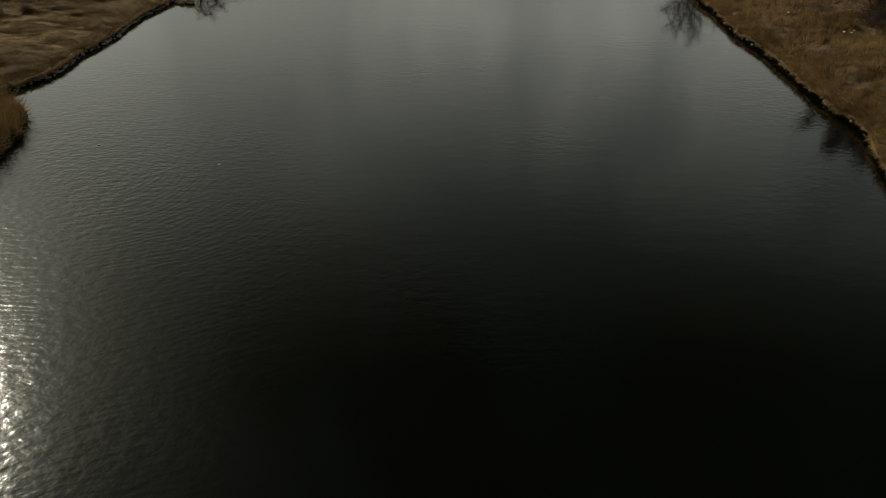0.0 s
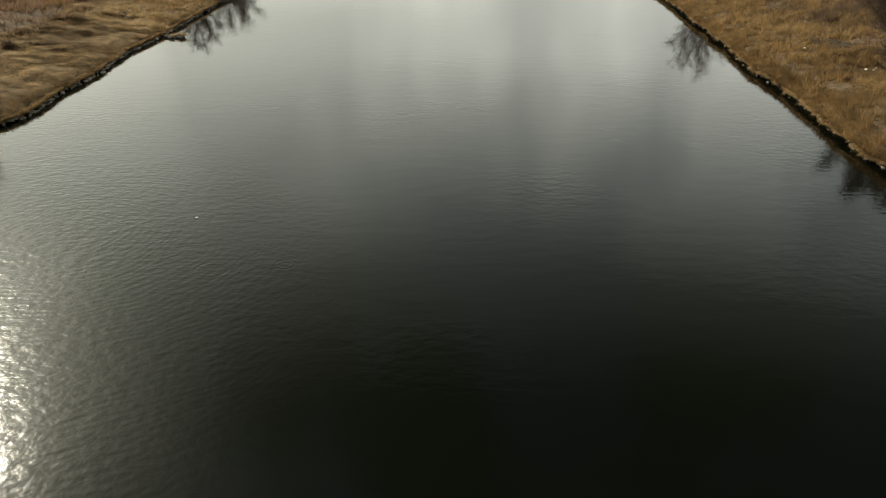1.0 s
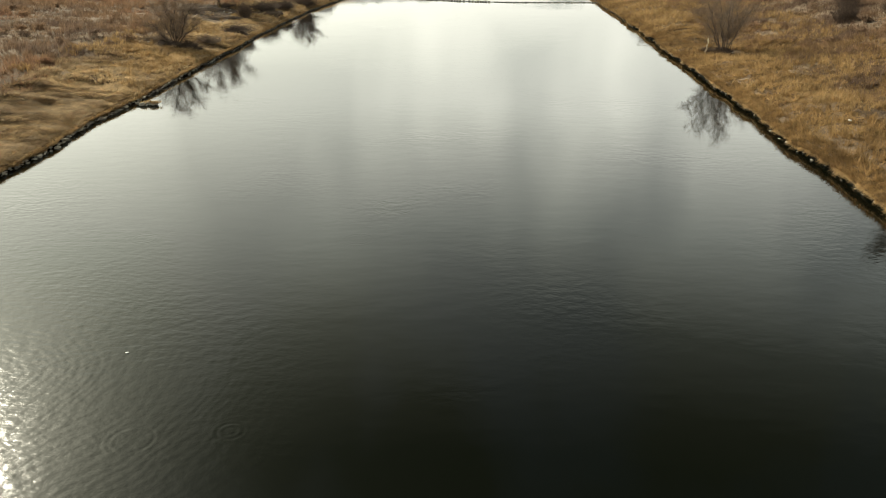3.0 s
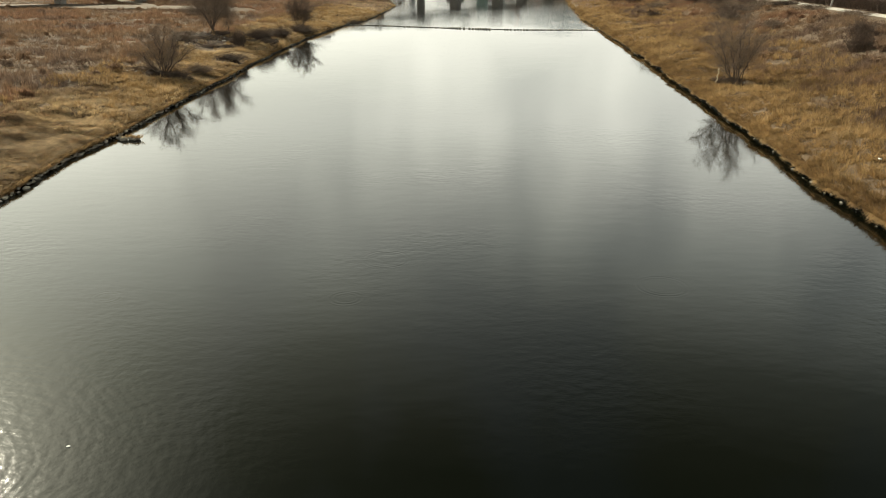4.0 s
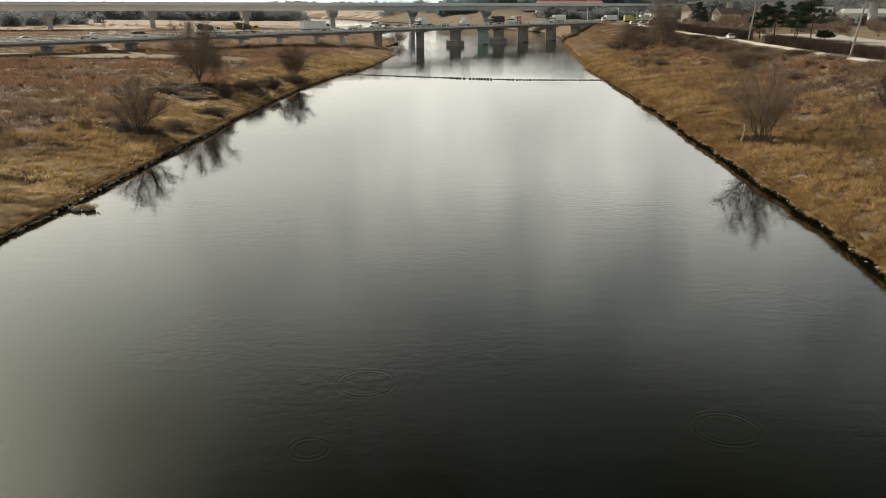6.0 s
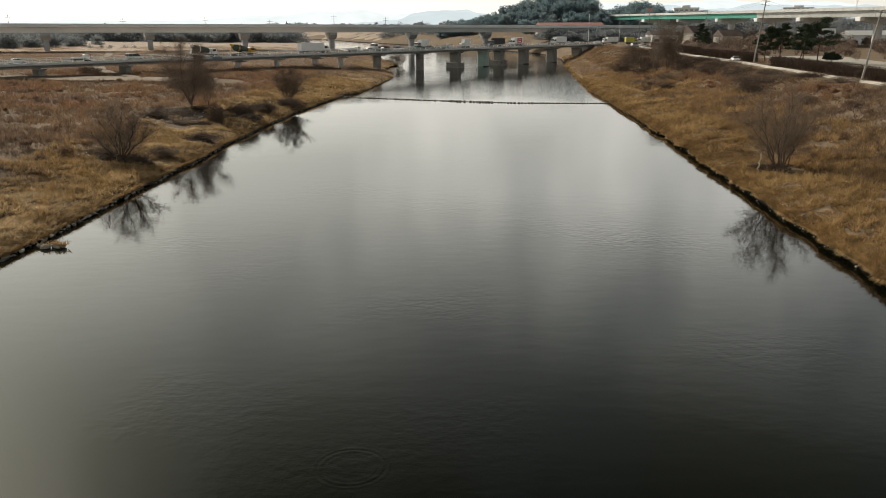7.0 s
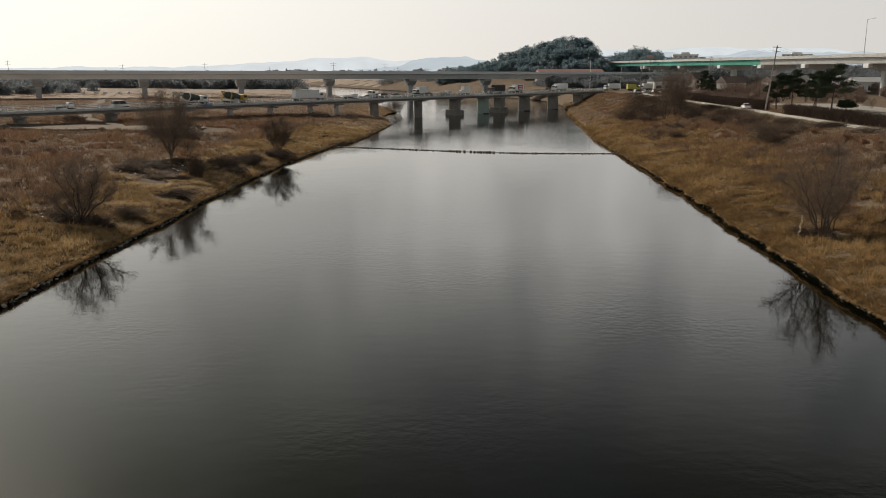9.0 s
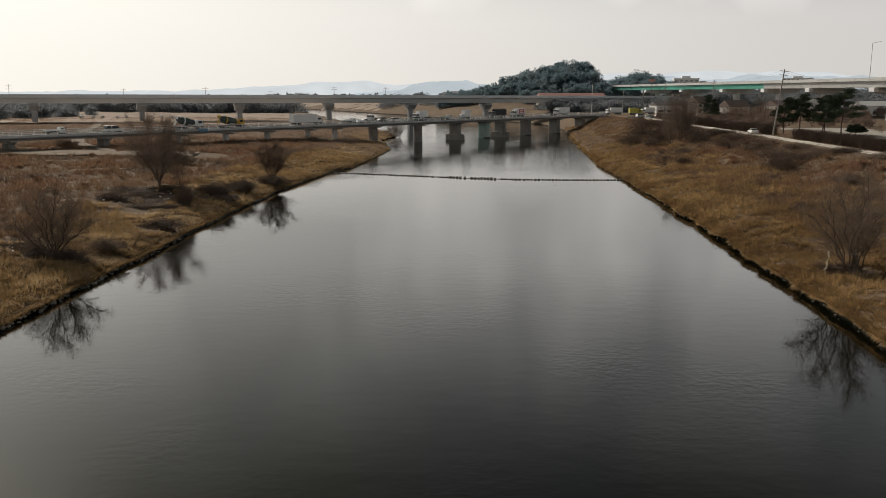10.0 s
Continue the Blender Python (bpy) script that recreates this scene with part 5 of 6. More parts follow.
def lorry(m, label, kind, L=8.5, paint=None, load=None, group="lorries", panel=None):
    """kind: box, flat, mixer, tarp."""
    paint, load = paint or M_WHITE, load or M_WHITE
    W = 2.3 if L > 6 else 1.75
    v = thing("lorry", m, label, "lorry", group)
    h, floor = L / 2, 0.95 if L > 6 else 0.62
    top = 2.75 if L > 6 else 1.95
    cl = 1.9 if L > 6 else 1.5
    part("chassis", add_box(box(-h, h - 0.3, -0.45, 0.45, floor - 0.25, floor), -h + 0.2, h - cl - 0.2, -W / 2 + 0.15, W / 2 - 0.15, floor + 0.002, floor + 0.14), M_GREY, v)
    lorry_cab(v, paint, h - cl, h, W, floor - 0.1, top)
    back = h - cl - 0.15
    if kind == "box":
        part("cargo_box", box(-h, back, -W / 2 - 0.08, W / 2 + 0.08, floor + 0.15, 3.7, 0.06), load, v)
        part("cargo_rails", add_box(box(-h - 0.02, back + 0.02, -W / 2 - 0.11, W / 2 + 0.11, floor + 0.05, floor + 0.16), -h - 0.02, back + 0.02, -W / 2 - 0.1, W / 2 + 0.1, 3.62, 3.72), M_SILVER, v)
        if panel:
            for s in (-1, 1):
                part("side_panel", box(-h + 1.2, back - 1.6, s * (W / 2 + 0.09) - 0.01, s * (W / 2 + 0.09) + 0.01, 1.4, 3.4), panel, v, "red panel with pale bars")
                for b in range(2):
                    part("bar", box(-h + 1.7, back - 2.2, s * (W / 2 + 0.105) - 0.01, s * (W / 2 + 0.105) + 0.01, 1.8 + b * 0.7, 2.15 + b * 0.7), M_WHITE, v)
    elif kind == "flat":
        part("flat_bed", box(-h, back, -W / 2, W / 2, floor + 0.15, floor + 0.24, 0.02), M_BLUE if paint is M_BLUE else M_GREY, v)
        for s in (-1, 1):
            part("side_board", box(-h, back, s * W / 2 - 0.03, s * W / 2 + 0.03, floor + 0.25, floor + 0.62, 0.01), load, v)
        part("tail_board", box(-h - 0.03, -h + 0.03, -W / 2, W / 2, floor + 0.25, floor + 0.62, 0.01), load, v)
    elif kind == "tarp":
        tarp = prism([(-W / 2 - 0.05, floor + 0.2), (W / 2 + 0.05, floor + 0.2), (W / 2, 3.3), (0.3, 3.75), (-0.4, 3.7), (-W / 2, 3.2)], "x", -h, back)
        bmesh.ops.bevel(tarp, geom=tarp.edges[:], offset=0.12, segments=2, affect="EDGES")
        part("tarpaulin", tarp, M_TARP, v, "black tarpaulin over a tall load")
    elif kind == "mixer":
        drum = bmesh.new()
        n, rows = 18, [(-h + 0.5, 0.65, 3.05), (-h + 1.2, 1.0, 2.8), (-h + 2.6, 1.22, 2.5), (-h + 4.0, 1.15, 2.3), (back - 0.5, 0.7, 2.1)]
        rings = [[drum.verts.new((x, r * math.cos(2 * math.pi * k / n), z + r * math.sin(2 * math.pi * k / n))) for k in range(n)] for x, r, z in rows]
        for a, b in zip(rings, rings[1:]):
            for k in range(n):
                drum.faces.new((a[k], a[(k + 1) % n], b[(k + 1) % n], b[k]))
        drum.faces.new(rings[0][::-1])
        drum.faces.new(rings[-1])
        bmesh.ops.recalc_face_normals(drum, faces=drum.faces[:])
        d = part("drum", drum, M_DRUM, v, "dark green mixing drum")
        part("stripe", add_tube(bmesh.new(), (-h + 2.3, 0, 2.56), (-h + 2.75, 0, 2.47), 1.235, 1.235, 18), load, d)
        part("hopper", prism([(-h, 3.2), (-h + 0.7, 3.2), (-h + 0.55, 4.0), (-h - 0.2, 4.0)], "y", -0.6, 0.6), load, v)
        part("chute", prism([(-h - 0.6, 1.3), (-h - 0.35, 1.2), (-h + 0.3, 2.6), (-h, 2.7)], "y", -0.3, 0.3), load, v)
        part("drum_support", box(back - 0.4, back - 0.1, -0.7, 0.7, floor + 0.1, 2.2, 0.03), load, v)
        part("water_tank", add_tube(bmesh.new(), (-h + 3.4, -W / 2 + 0.2, 1.3), (-h + 4.6, -W / 2 + 0.2, 1.3), 0.28, 0.28, 12), M_SILVER, v)
    wheels(v, (h - 1.0, -h + 1.3, -h + 2.5) if L > 6 else (h - 0.8, -h + 1.0), W / 2, 0.5 if L > 6 else 0.33, 0.3)
    for s in (-1, 1):
        part("headlight", box(h - 0.02, h + 0.09, s * (W / 2 - 0.3) - 0.18, s * (W / 2 - 0.3) + 0.18, floor - 0.1, floor + 0.12, 0.02), M_LAMPWHITE, v)
        part("tail_light", box(-h - 0.04, -h + 0.02, s * (W / 2 - 0.3) - 0.15, s * (W / 2 - 0.3) + 0.15, floor - 0.2, floor - 0.05), M_LAMPRED, v)
    return v


NEAR, FAR = 3.0, 7.9    # the two lanes, as offsets from the railing
R = ROAD_Z + 0.005
car(at_bridge(-165, NEAR, R), M_WHITE, "white saloon car on the bridge")
lorry(at_bridge(-147.6, NEAR, R), "small white flatbed lorry with an empty bed", "flat", 5.1)
car(at_bridge(-131.5, NEAR, R), M_WHITE, "white van with dark windows on the bridge", "van")
lorry(at_bridge(-108, NEAR, R), "white concrete mixer lorry with a dark green drum", "mixer", 8.6)
lorry(at_bridge(-93.5, NEAR, R), "yellow concrete mixer lorry with a dark drum", "mixer", 8.6, M_YELLOW, M_YELLOW)
lorry(at_bridge(-64.2, NEAR, R), "long white box lorry on the bridge", "box", 12.0)
lorry(at_bridge(-45.2, NEAR, R), "small white lorry with a low bed", "flat", 5.1)
car(at_bridge(-37.5, NEAR, R), M_SILVER, "silver saloon car in a queue on the bridge")
car(at_bridge(-29.8, NEAR, R), M_GREY, "dark grey saloon car in a queue on the bridge")
lorry(at_bridge(-27.5, FAR, R, 180), "white lorry with a brown low bed, heading the other way", "flat", 8.0, M_WHITE, M_ROOFBROWN)
car(at_bridge(-22.4, NEAR, R), M_WHITE, "white sport utility car in a queue on the bridge", "suv")
car(at_bridge(-11.0, NEAR, R), M_GREENCAR, "dark green car in a queue on the bridge", "suv")
lorry(at_bridge(-4.5, FAR, R, 180), "white box lorry heading the other way", "box", 6.8)
car(at_bridge(-4.6, NEAR, R), M_GREY, "dark grey car in a queue on the bridge", "hatch")
lorry(at_bridge(5.0, NEAR, R), "small white lorry with a green bed", "flat", 5.0, M_WHITE, M_GREENCAR)
lorry(at_bridge(22.0, FAR, R, 180), "white covered lorry heading the other way", "box", 5.6)
car(at_bridge(33.8, NEAR, R), M_GREY, "dark grey car in a queue on the bridge", "hatch")
lorry(at_bridge(43.5, FAR, R, 180), "black tarpaulin-covered lorry with a tall load", "tarp", 9.5, M_GREY)
lorry(at_bridge(57.5, FAR, R, 180), "white box lorry with a red side panel", "box", 8.2, panel=M_RED)
car(at_bridge(72.0, NEAR, R), M_WHITE, "white saloon car on the bridge")
lorry(at_bridge(91, FAR, R, 180), "long white box lorry on the bridge", "box", 10.5)
car(at_bridge(96, NEAR, R), M_WHITE, "white saloon car on the bridge")
LANE_CAR = (88.0, 293.0)
# past the bridge's end and beside the lane
for i, (vx, vy, turn) in enumerate(((96.5, 463, 20), (100.5, 462, 15), (104.5, 461, 20), (109, 461, 15), (113.5, 460, 10))):
    car(pose(vx, vy, gz(vx, vy) + 0.02, 0, 0, turn), (M_WHITE, M_WHITE, M_GREY, M_WHITE, M_SILVER)[i], "parked car in a row beside the lane", ("suv", "sedan", "hatch", "suv", "suv")[i], "parked cars")
car(pose(LANE_CAR[0], LANE_CAR[1], gz(*LANE_CAR) + 0.2, 0, 0, 84), M_WHITE, "white saloon car on the levee lane")
lorry(pose(92, 505, gz(92, 505) + 0.02, 0, 0, 200), "white box lorry waiting past the bridge", "box", 9.0)
lorry(pose(112, 512, gz(112, 512) + 0.02, 0, 0, 190), "white box lorry waiting past the bridge", "box", 7.5)
lorry(pose(104, 507, gz(104, 507) + 0.02, 0, 0, 10), "lime yellow box lorry past the bridge", "box", 6.8, M_LIME, M_LIME)

# ---- small things at the gap in the hedge ----
board = thing("notice_board", pose(100.2, 286.5, gz(100.2, 286.5), 0, 0, -18), "white notice board on two posts beside the hedge", "sign")
part("panel", box(-0.9, 0.9, -0.05, 0.05, 0.5, 1.5, 0.02), M_WALLWHITE, board)
for px in (-0.7, 0.7):
    part("post", tube((px, 0.09, -0.2), (px, 0.09, 1.5), 0.04, 0.04, 8), M_STEEL, board)
bin_thing = thing("litter_bin", pose(98.4, 286.0, gz(98.4, 286.0)), "dark upright litter bin at the edge of the park", "bin")
part("body", tube((0, 0, -0.05), (0, 0, 1.05), 0.34, 0.40, 16), M_BLACK, bin_thing)
part("lid", tube((0, 0, 1.05), (0, 0, 1.22), 0.43, 0.22, 16), M_GREY, bin_thing)

# ---- poles ----
def utility_pole(x, y, tall, lean, label, arms=2):
    p = thing("utility_pole", pose(x, y, gz(x, y), 0, lean, 0), label, "utility pole", "utility poles")
    part("pole", tube((0, 0, -0.5), (0, 0, tall), 0.23, 0.15, 10), M_POLE, p)
    for k in range(arms):
        z = tall - 0.5 - 1.1 * k
        a = part("crossarm", box(-1.2, 1.2, -0.16, -0.08, z - 0.06, z + 0.06), M_STEEL, p)
        for i in (-1.0, -0.4, 0.4, 1.0):
            part("insulator", tube((i, -0.12, z + 0.06), (i, -0.12, z + 0.28), 0.06, 0.04, 8), M_WALLWHITE, a)
    return p


utility_pole(85.6, 211, 14.0, 9, "leaning grey concrete utility pole beside the lane")
utility_pole(92.3, 289.5, 18.0, 6.2, "tall leaning grey utility pole beside the lane")
utility_pole(126, 450, 17.5, 4, "grey concrete utility pole with crossarms")
utility_pole(103, 486, 14.0, 1, "grey concrete utility pole with crossarms")
utility_pole(118, 500, 16.0, -1, "grey concrete utility pole with crossarms")
utility_pole(79, 452, 9.5, 0, "short grey utility pole at the bridge's end", 1)

# wires between the lane's poles, slack
wires = []
for (a, b) in (((88.0, 211, 20.6), (94.2, 289.5, 24.6)), ((94.2, 289.5, 24.6), (127.2, 450, 24.6))):
    a, b = Vector(a), Vector(b)
    for off in (-1.0, 1.0):
        pts = [a.lerp(b, k / 16) + Vector((off, 0, -1.6 * 4 * (k / 16) * (1 - k / 16))) for k in range(17)]
        wires += [(p, q, 0.018, 0.018) for p, q in zip(pts, pts[1:])]
tagged(part("overhead_wires", limb_mesh("overhead_wires", wires, 3), M_BLACK), "thin slack black overhead wires between poles", "wires")

# ---- litter, rag, soil heaps and stones ----
def rag(x, y):
    bm = bmesh.new()
    rnd = random.Random(9)
    rows = []
    for i in range(12):
        z = 2.6 * i / 11
        cx, w = 0.10 * math.sin(i * 1.7) + 0.30 * (i / 11), 0.05 + 0.15 * abs(math.sin(i * 1.1 + 0.4)) * (1 - i / 15)
        rows.append([bm.verts.new((cx + k * w + rnd.gauss(0, 0.02), rnd.gauss(0, 0.08), z)) for k in (-1, 0, 1)])
    for a, b in zip(rows, rows[1:]):
        for k in range(2):
            bm.faces.new((a[k], a[k + 1], b[k + 1], b[k]))
    bmesh.ops.solidify(bm, geom=bm.faces[:], thickness=0.03)
    ob = part("plastic_rag", bm, M_CLOTH, at=pose(x, y, gz(x, y) - 0.05))
    return tagged(ob, "torn pale plastic rag caught upright in brush", "rag")


rag(38.2, 138.9)


def heap(x, y, wide, tall, seed, mat, label, category):
    bm = bmesh.new()
    bmesh.ops.create_grid(bm, x_segments=18, y_segments=18, size=wide / 2)
    for v in bm.verts:
        r = min(1.0, v.co.length / (wide / 2))
        px, py = x + v.co.x, y + v.co.y
        v.co.z = gz(px, py) - gz(x, y) - 0.08 + tall * (1 - r * r) * (0.45 + 1.1 * float(patchy(px + seed * 3, py, 0.9)))
    ob = part("soil_mound", bm, mat, at=pose(x, y, gz(x, y)))
    return tagged(ob, label, category)


heap(-50.6, 185.6, 6.0, 0.7, 1, M_SOIL, "dark heap of soil and dead brush", "soil mound")
heap(-43.0, 148.0, 5.5, 0.8, 2, M_SOIL, "dark soil at a willow's foot", "soil mound")
heap(-37.0, 200.0, 6.0, 0.9, 3, M_SOIL, "dark heap of soil on the bank", "soil mound")
heap(-37.8, 168.8, 4.5, 0.7, 4, M_SOIL, "dark heap of soil on the bank", "soil mound")
heap(40.4, 139.2, 4.4, 0.35, 5, M_SOIL, "dark soil and roots at a tree's foot", "soil mound")
heap(-46.0, 185.0, 12.0, 0.3, 7, M_SOIL, "patch of dark bare soil between trees", "soil mound")
heap(-44.5, 192.5, 11.0, 0.3, 8, M_SOIL, "patch of dark bare soil between trees", "soil mound")
heap(-47.0, 196.0, 12.0, 0.4, 6, M_SOIL, "patch of dark bare soil below a tree", "soil mound")
bush(-50.3, 185.2, 5.5, 1.7, 90, "dead sticks on a soil heap", M_TWIG, 110)
for i, (bx, by, w, h) in enumerate(((-45.5, 182.0, 5.0, 0.5), (-48.5, 190.5, 6.0, 0.7), (-42.5, 194.0, 5.0, 0.6), (-47.0, 199.5, 6.0, 0.9), (-52.5, 195.0, 5.0, 0.8), (-41.5, 183.0, 3.5, 0.5), (-46.5, 149.5, 4.0, 0.9), (-39.0, 146.5, 3.5, 0.8), (-36.5, 196.5, 5.0, 1.1), (-39.5, 203.0, 5.0, 1.2))):
    bush(bx, by, w, h, 140 + i, "flattened dead brush on dark bare soil", M_TWIG_DARK if i % 2 else M_TWIG, 90)
FLOATING = ((-15.3, 51.7), (-24.8, 55.6))
litter = [rock_mesh("litter", 300 + k, M_LITTER, 1.0, 0.7, 0.35) for k in range(4)]
rnd = random.Random(31)
for cx, cy, n, sp in ((-45.2, 147.0, 6, 1.6), (-44.0, 192.0, 12, 3.2), (-41.5, 189.5, 5, 1.2), (-50.0, 184.0, 5, 1.8), (38, 107, 0, 1), (43.6, 107.2, 1, 0.1), (39.4, 81.8, 3, 0.5), (44.5, 88.5, 3, 1.2), (43.5, 79.5, 2, 0.6), (41.8, 138.2, 4, 1.0), (-36.9, 200.5, 3, 1.5), (-41.0, 148.5, 3, 1.0), (37.5, 92.0, 1, 0.3)):
    for _ in range(n):
        x, y = cx + rnd.gauss(0, sp), cy + rnd.gauss(0, sp)
        ob = part("litter", litter[rnd.randrange(4)], M_LITTER, at=pose(x, y, gz(x, y) + 0.28, 0, 0, rnd.uniform(0, 360)) @ Matrix.Scale(rnd.uniform(0.2, 0.55), 4))
        tagged(ob, "scrap of white plastic litter lying in dry weeds", "litter", "litter on the banks")

for fx0, fy0 in FLOATING:
    ob = part("litter", litter[0], M_LITTER, at=pose(fx0, fy0, 0.02, 0, 0, 30) @ Matrix.Scale(0.22, 4))
    tagged(ob, "small white scrap floating on the river", "litter", "floating scraps")

# a stony spit with straw off the left bank
spit = thing("rock_outcrop", pose(-33.4, 109.6, 0), "low rocks with straw just off the bank", "rocks")
outcrop = [rock_mesh("rock", 400 + k, M_STONE, 1.6, 1.0, 0.7) for k in range(3)]
for k, (dx, dy, s) in enumerate(((0.0, 0.2, 0.75), (-0.8, -0.2, 0.7), (0.6, 0.1, 0.5), (-0.4, 0.6, 0.6), (0.3, -0.4, 0.4), (-1.4, 0.2, 0.6))):
    part("rock", outcrop[k % 3], M_STONE, spit, at=pose(dx, dy, 0.15, 0, 0, 40 * k) @ Matrix.Scale(s, 4))
v, f = blades(np.array([-33.4, -33.0, -34.2, -33.8, -32.7]), np.array([109.8, 109.5, 109.6, 110.2, 109.7]), np.array([0.3] * 5), 0.4, 0.06, 1.3, 50, 0.35)
part("straw", mesh_of("straw", v - np.array([-33.4, 109.6, 0]), f), M_STRAW, spit)


# stones along both water lines: the nearest each an object, the rest joined
def edging(name, side, label, y0, y1, many, big, mats):
    owner = thing(name, pose(0, 0, 0), label, "stone edging", kind="structure")
    shapes = [rock_mesh("stone", 500 + k + (0 if side < 0 else 20), mats[0], 1.0, 0.7, 0.55) for k in range(6)]
    rnd = random.Random(600 + side)
    far = []
    y = y0
    while y < y1:
        x = np.interp(y, LEFT_Y, LEFT_X) if side < 0 else np.interp(y, RIGHT_Y, RIGHT_X)
        dl, dr = inland(np.array([x]), np.array([y]))
        x = x + (dl[0] if side < 0 else -dr[0]) + side * (rnd.uniform(-0.45, 0.10) if side > 0 else rnd.uniform(-0.55, -0.05))
        size = rnd.uniform(0.25, 0.9) * big * (1.7 if rnd.random() < 0.08 else 1)
        m = pose(x, y, rnd.uniform(-0.05, 0.12) + (rnd.uniform(0.0, 0.22) if side < 0 else 0), rnd.uniform(-15, 15), rnd.uniform(-15, 15), 90 + rnd.gauss(0, 22)) @ Matrix.Scale(size, 4)
        me = shapes[rnd.randrange(6)]
        if y < many:
            part("stone", me, mats[0], owner, at=m)
        else:
            far.append((me, m))
        y += size * (rnd.uniform(0.35, 0.95) if side < 0 else rnd.uniform(0.8, 9.0 if y < 200 else 4.0))
    vs, fs = [], []
    for me, m in far:
        k = sum(len(a) for a in vs)
        vs.append(np.array([(m @ p.co)[:] for p in me.vertices]))
        fs.append(np.array([p.vertices[:] for p in me.polygons]) + k)
    if vs:
        tagged(part("far_stones", mesh_of("far_stones", np.concatenate(vs), np.concatenate(fs)), mats[1], owner), kind="stuff")
    return owner


edging("left_stone_edging", -1, "row of pale rough stones along the waterline", 63, 345, 128, 0.58, (M_STONE, M_STONES))
edging("right_stone_edging", 1, "broken row of pale and dark stones along the waterline", 44, 420, 250, 0.50, (M_STONE, M_STONES))

# ---- wrapped bales in the far field ----
for i, (bx, by) in enumerate(((-206, 531), (-199, 530), (-195, 533), (-186, 532), (-182, 535), (-172, 534), (-161, 533), (-154, 530))):
    b = add_tube(bmesh.new(), (-0.8, 0, 0.9), (0.8, 0, 0.9), 0.9, 0.9, 14)
    bmesh.ops.bevel(b, geom=b.edges[:], offset=0.08, segments=1, affect="EDGES")
    tagged(part("hay_bale", b, M_VINYL, at=pose(bx, by, gz(bx, by), 0, 0, 30 * i)), "white plastic-wrapped round bale in a field", "bale", "bales in the field")


# ---- houses and sheds behind the levee ----
def house(x, y, w, d, wall, roof, turn, label, walls=None, roofs=None, flat=False, windows=3, floors=1):
    walls, roofs = walls or M_PLASTER, roofs or M_ROOFBROWN
    h = thing("house" if not flat else "building", pose(x, y, gz(x, y) - 0.2, 0, 0, turn), label, "house" if not flat else "building", "houses beyond the levee")
    part("wall", box(-w / 2, w / 2, -d / 2, d / 2, -1.5, wall), walls, h)
    if flat:
        part("roof", add_box(box(-w / 2 - 0.2, w / 2 + 0.2, -d / 2 - 0.2, d / 2 + 0.2, wall + 0.003, wall + 0.7), -w / 6, w / 6, -d / 5, d / 5, wall + 0.7, wall + roof), roofs, h)
    else:
        part("roof", prism([(-d / 2 - 0.5, wall - 0.2), (d / 2 + 0.5, wall - 0.2), (d / 2 + 0.5, wall + 0.05), (0, wall + roof), (-d / 2 - 0.5, wall + 0.05)], "x", -w / 2 - 0.4, w / 2 + 0.4), roofs, h)
    for f in range(floors):
        z = 0.9 + f * (wall / floors)
        for k in range(windows):
            x0 = -w / 2 + w * (k + 0.5) / windows
            win = part("window", box(x0 - w / windows * 0.28, x0 + w / windows * 0.28, -d / 2 - 0.05, -d / 2 + 0.05, z, z + min(1.5, wall / floors * 0.55)), M_GLASS if y < 600 else M_HAZED_GLASS, h)
            part("sill", box(x0 - w / windows * 0.31, x0 + w / windows * 0.31, -d / 2 - 0.14, -d / 2 - 0.052, z - 0.12, z - 0.004), M_WALLWHITE, win)
    return h


house(138, 505, 9, 8, 6.2, 3.4, 25, "cream house with a steep gabled roof", floors=2)
house(155, 500, 12, 9, 4.6, 3.2, 15, "low house with a brown pitched roof")
house(128, 535, 16, 10, 5.0, 2.2, 10, "pale shed with a grey roof", M_WALLWHITE, M_ROOFGREY)
house(168, 470, 14, 9, 5.5, 2.5, 20, "cream house with a brown pitched roof", floors=2)
house(215, 470, 22, 12, 5.0, 2.2, 5, "long white greenhouse shed", M_VINYL, M_VINYL, windows=5)
house(225, 430, 20, 10, 4.2, 2.0, 0, "long white greenhouse shed", M_VINYL, M_VINYL, windows=5)
house(205, 505, 16, 11, 8.0, 2.0, 10, "white block behind the highway", M_WALLWHITE, M_ROOFGREY, True, 4, 2)
house(97, 690, 50, 14, 16.2 - gz(97, 690), 2.6, 8, "long low building with a red roof below a wooded hill", M_PLASTER, M_ROOFRED, windows=8)
# Far blocks: white walls and pale windows stand in for haze.
house(262, 960, 26, 16, 26, 3, -10, "white town building seen over the highway", M_WALLWHITE, M_WALLWHITE, True, 5, 7)
house(285, 975, 22, 14, 22, 2, -10, "white town building seen over the highway", M_WALLWHITE, M_CONCRETE, True, 4, 6)
house(425, 1060, 34, 20, 27, 3, -20, "pale apartment block seen over the highway", M_WALLWHITE, M_WALLWHITE, True, 7, 9)
house(470, 1060, 15, 14, 25, 2, -20, "pale apartment block seen over the highway", M_WALLWHITE, M_CONCRETE, True, 3, 8)
house(20, 1650, 44, 20, 13, 2, 0, "pale distant block on the plain", M_WALLWHITE, M_WALLWHITE, True, 8, 4)
house(82, 1640, 34, 20, 12, 2, 0, "pale distant block on the plain", M_WALLWHITE, M_WALLWHITE, True, 7, 4)

sign = thing("red_sign", pose(148, 650, gz(148, 650)), "red billboard above the trees beside the highway", "billboard")
part("post", tube((0, 0, -0.5), (0, 0, 19), 0.3, 0.25, 10), M_STEEL, sign)
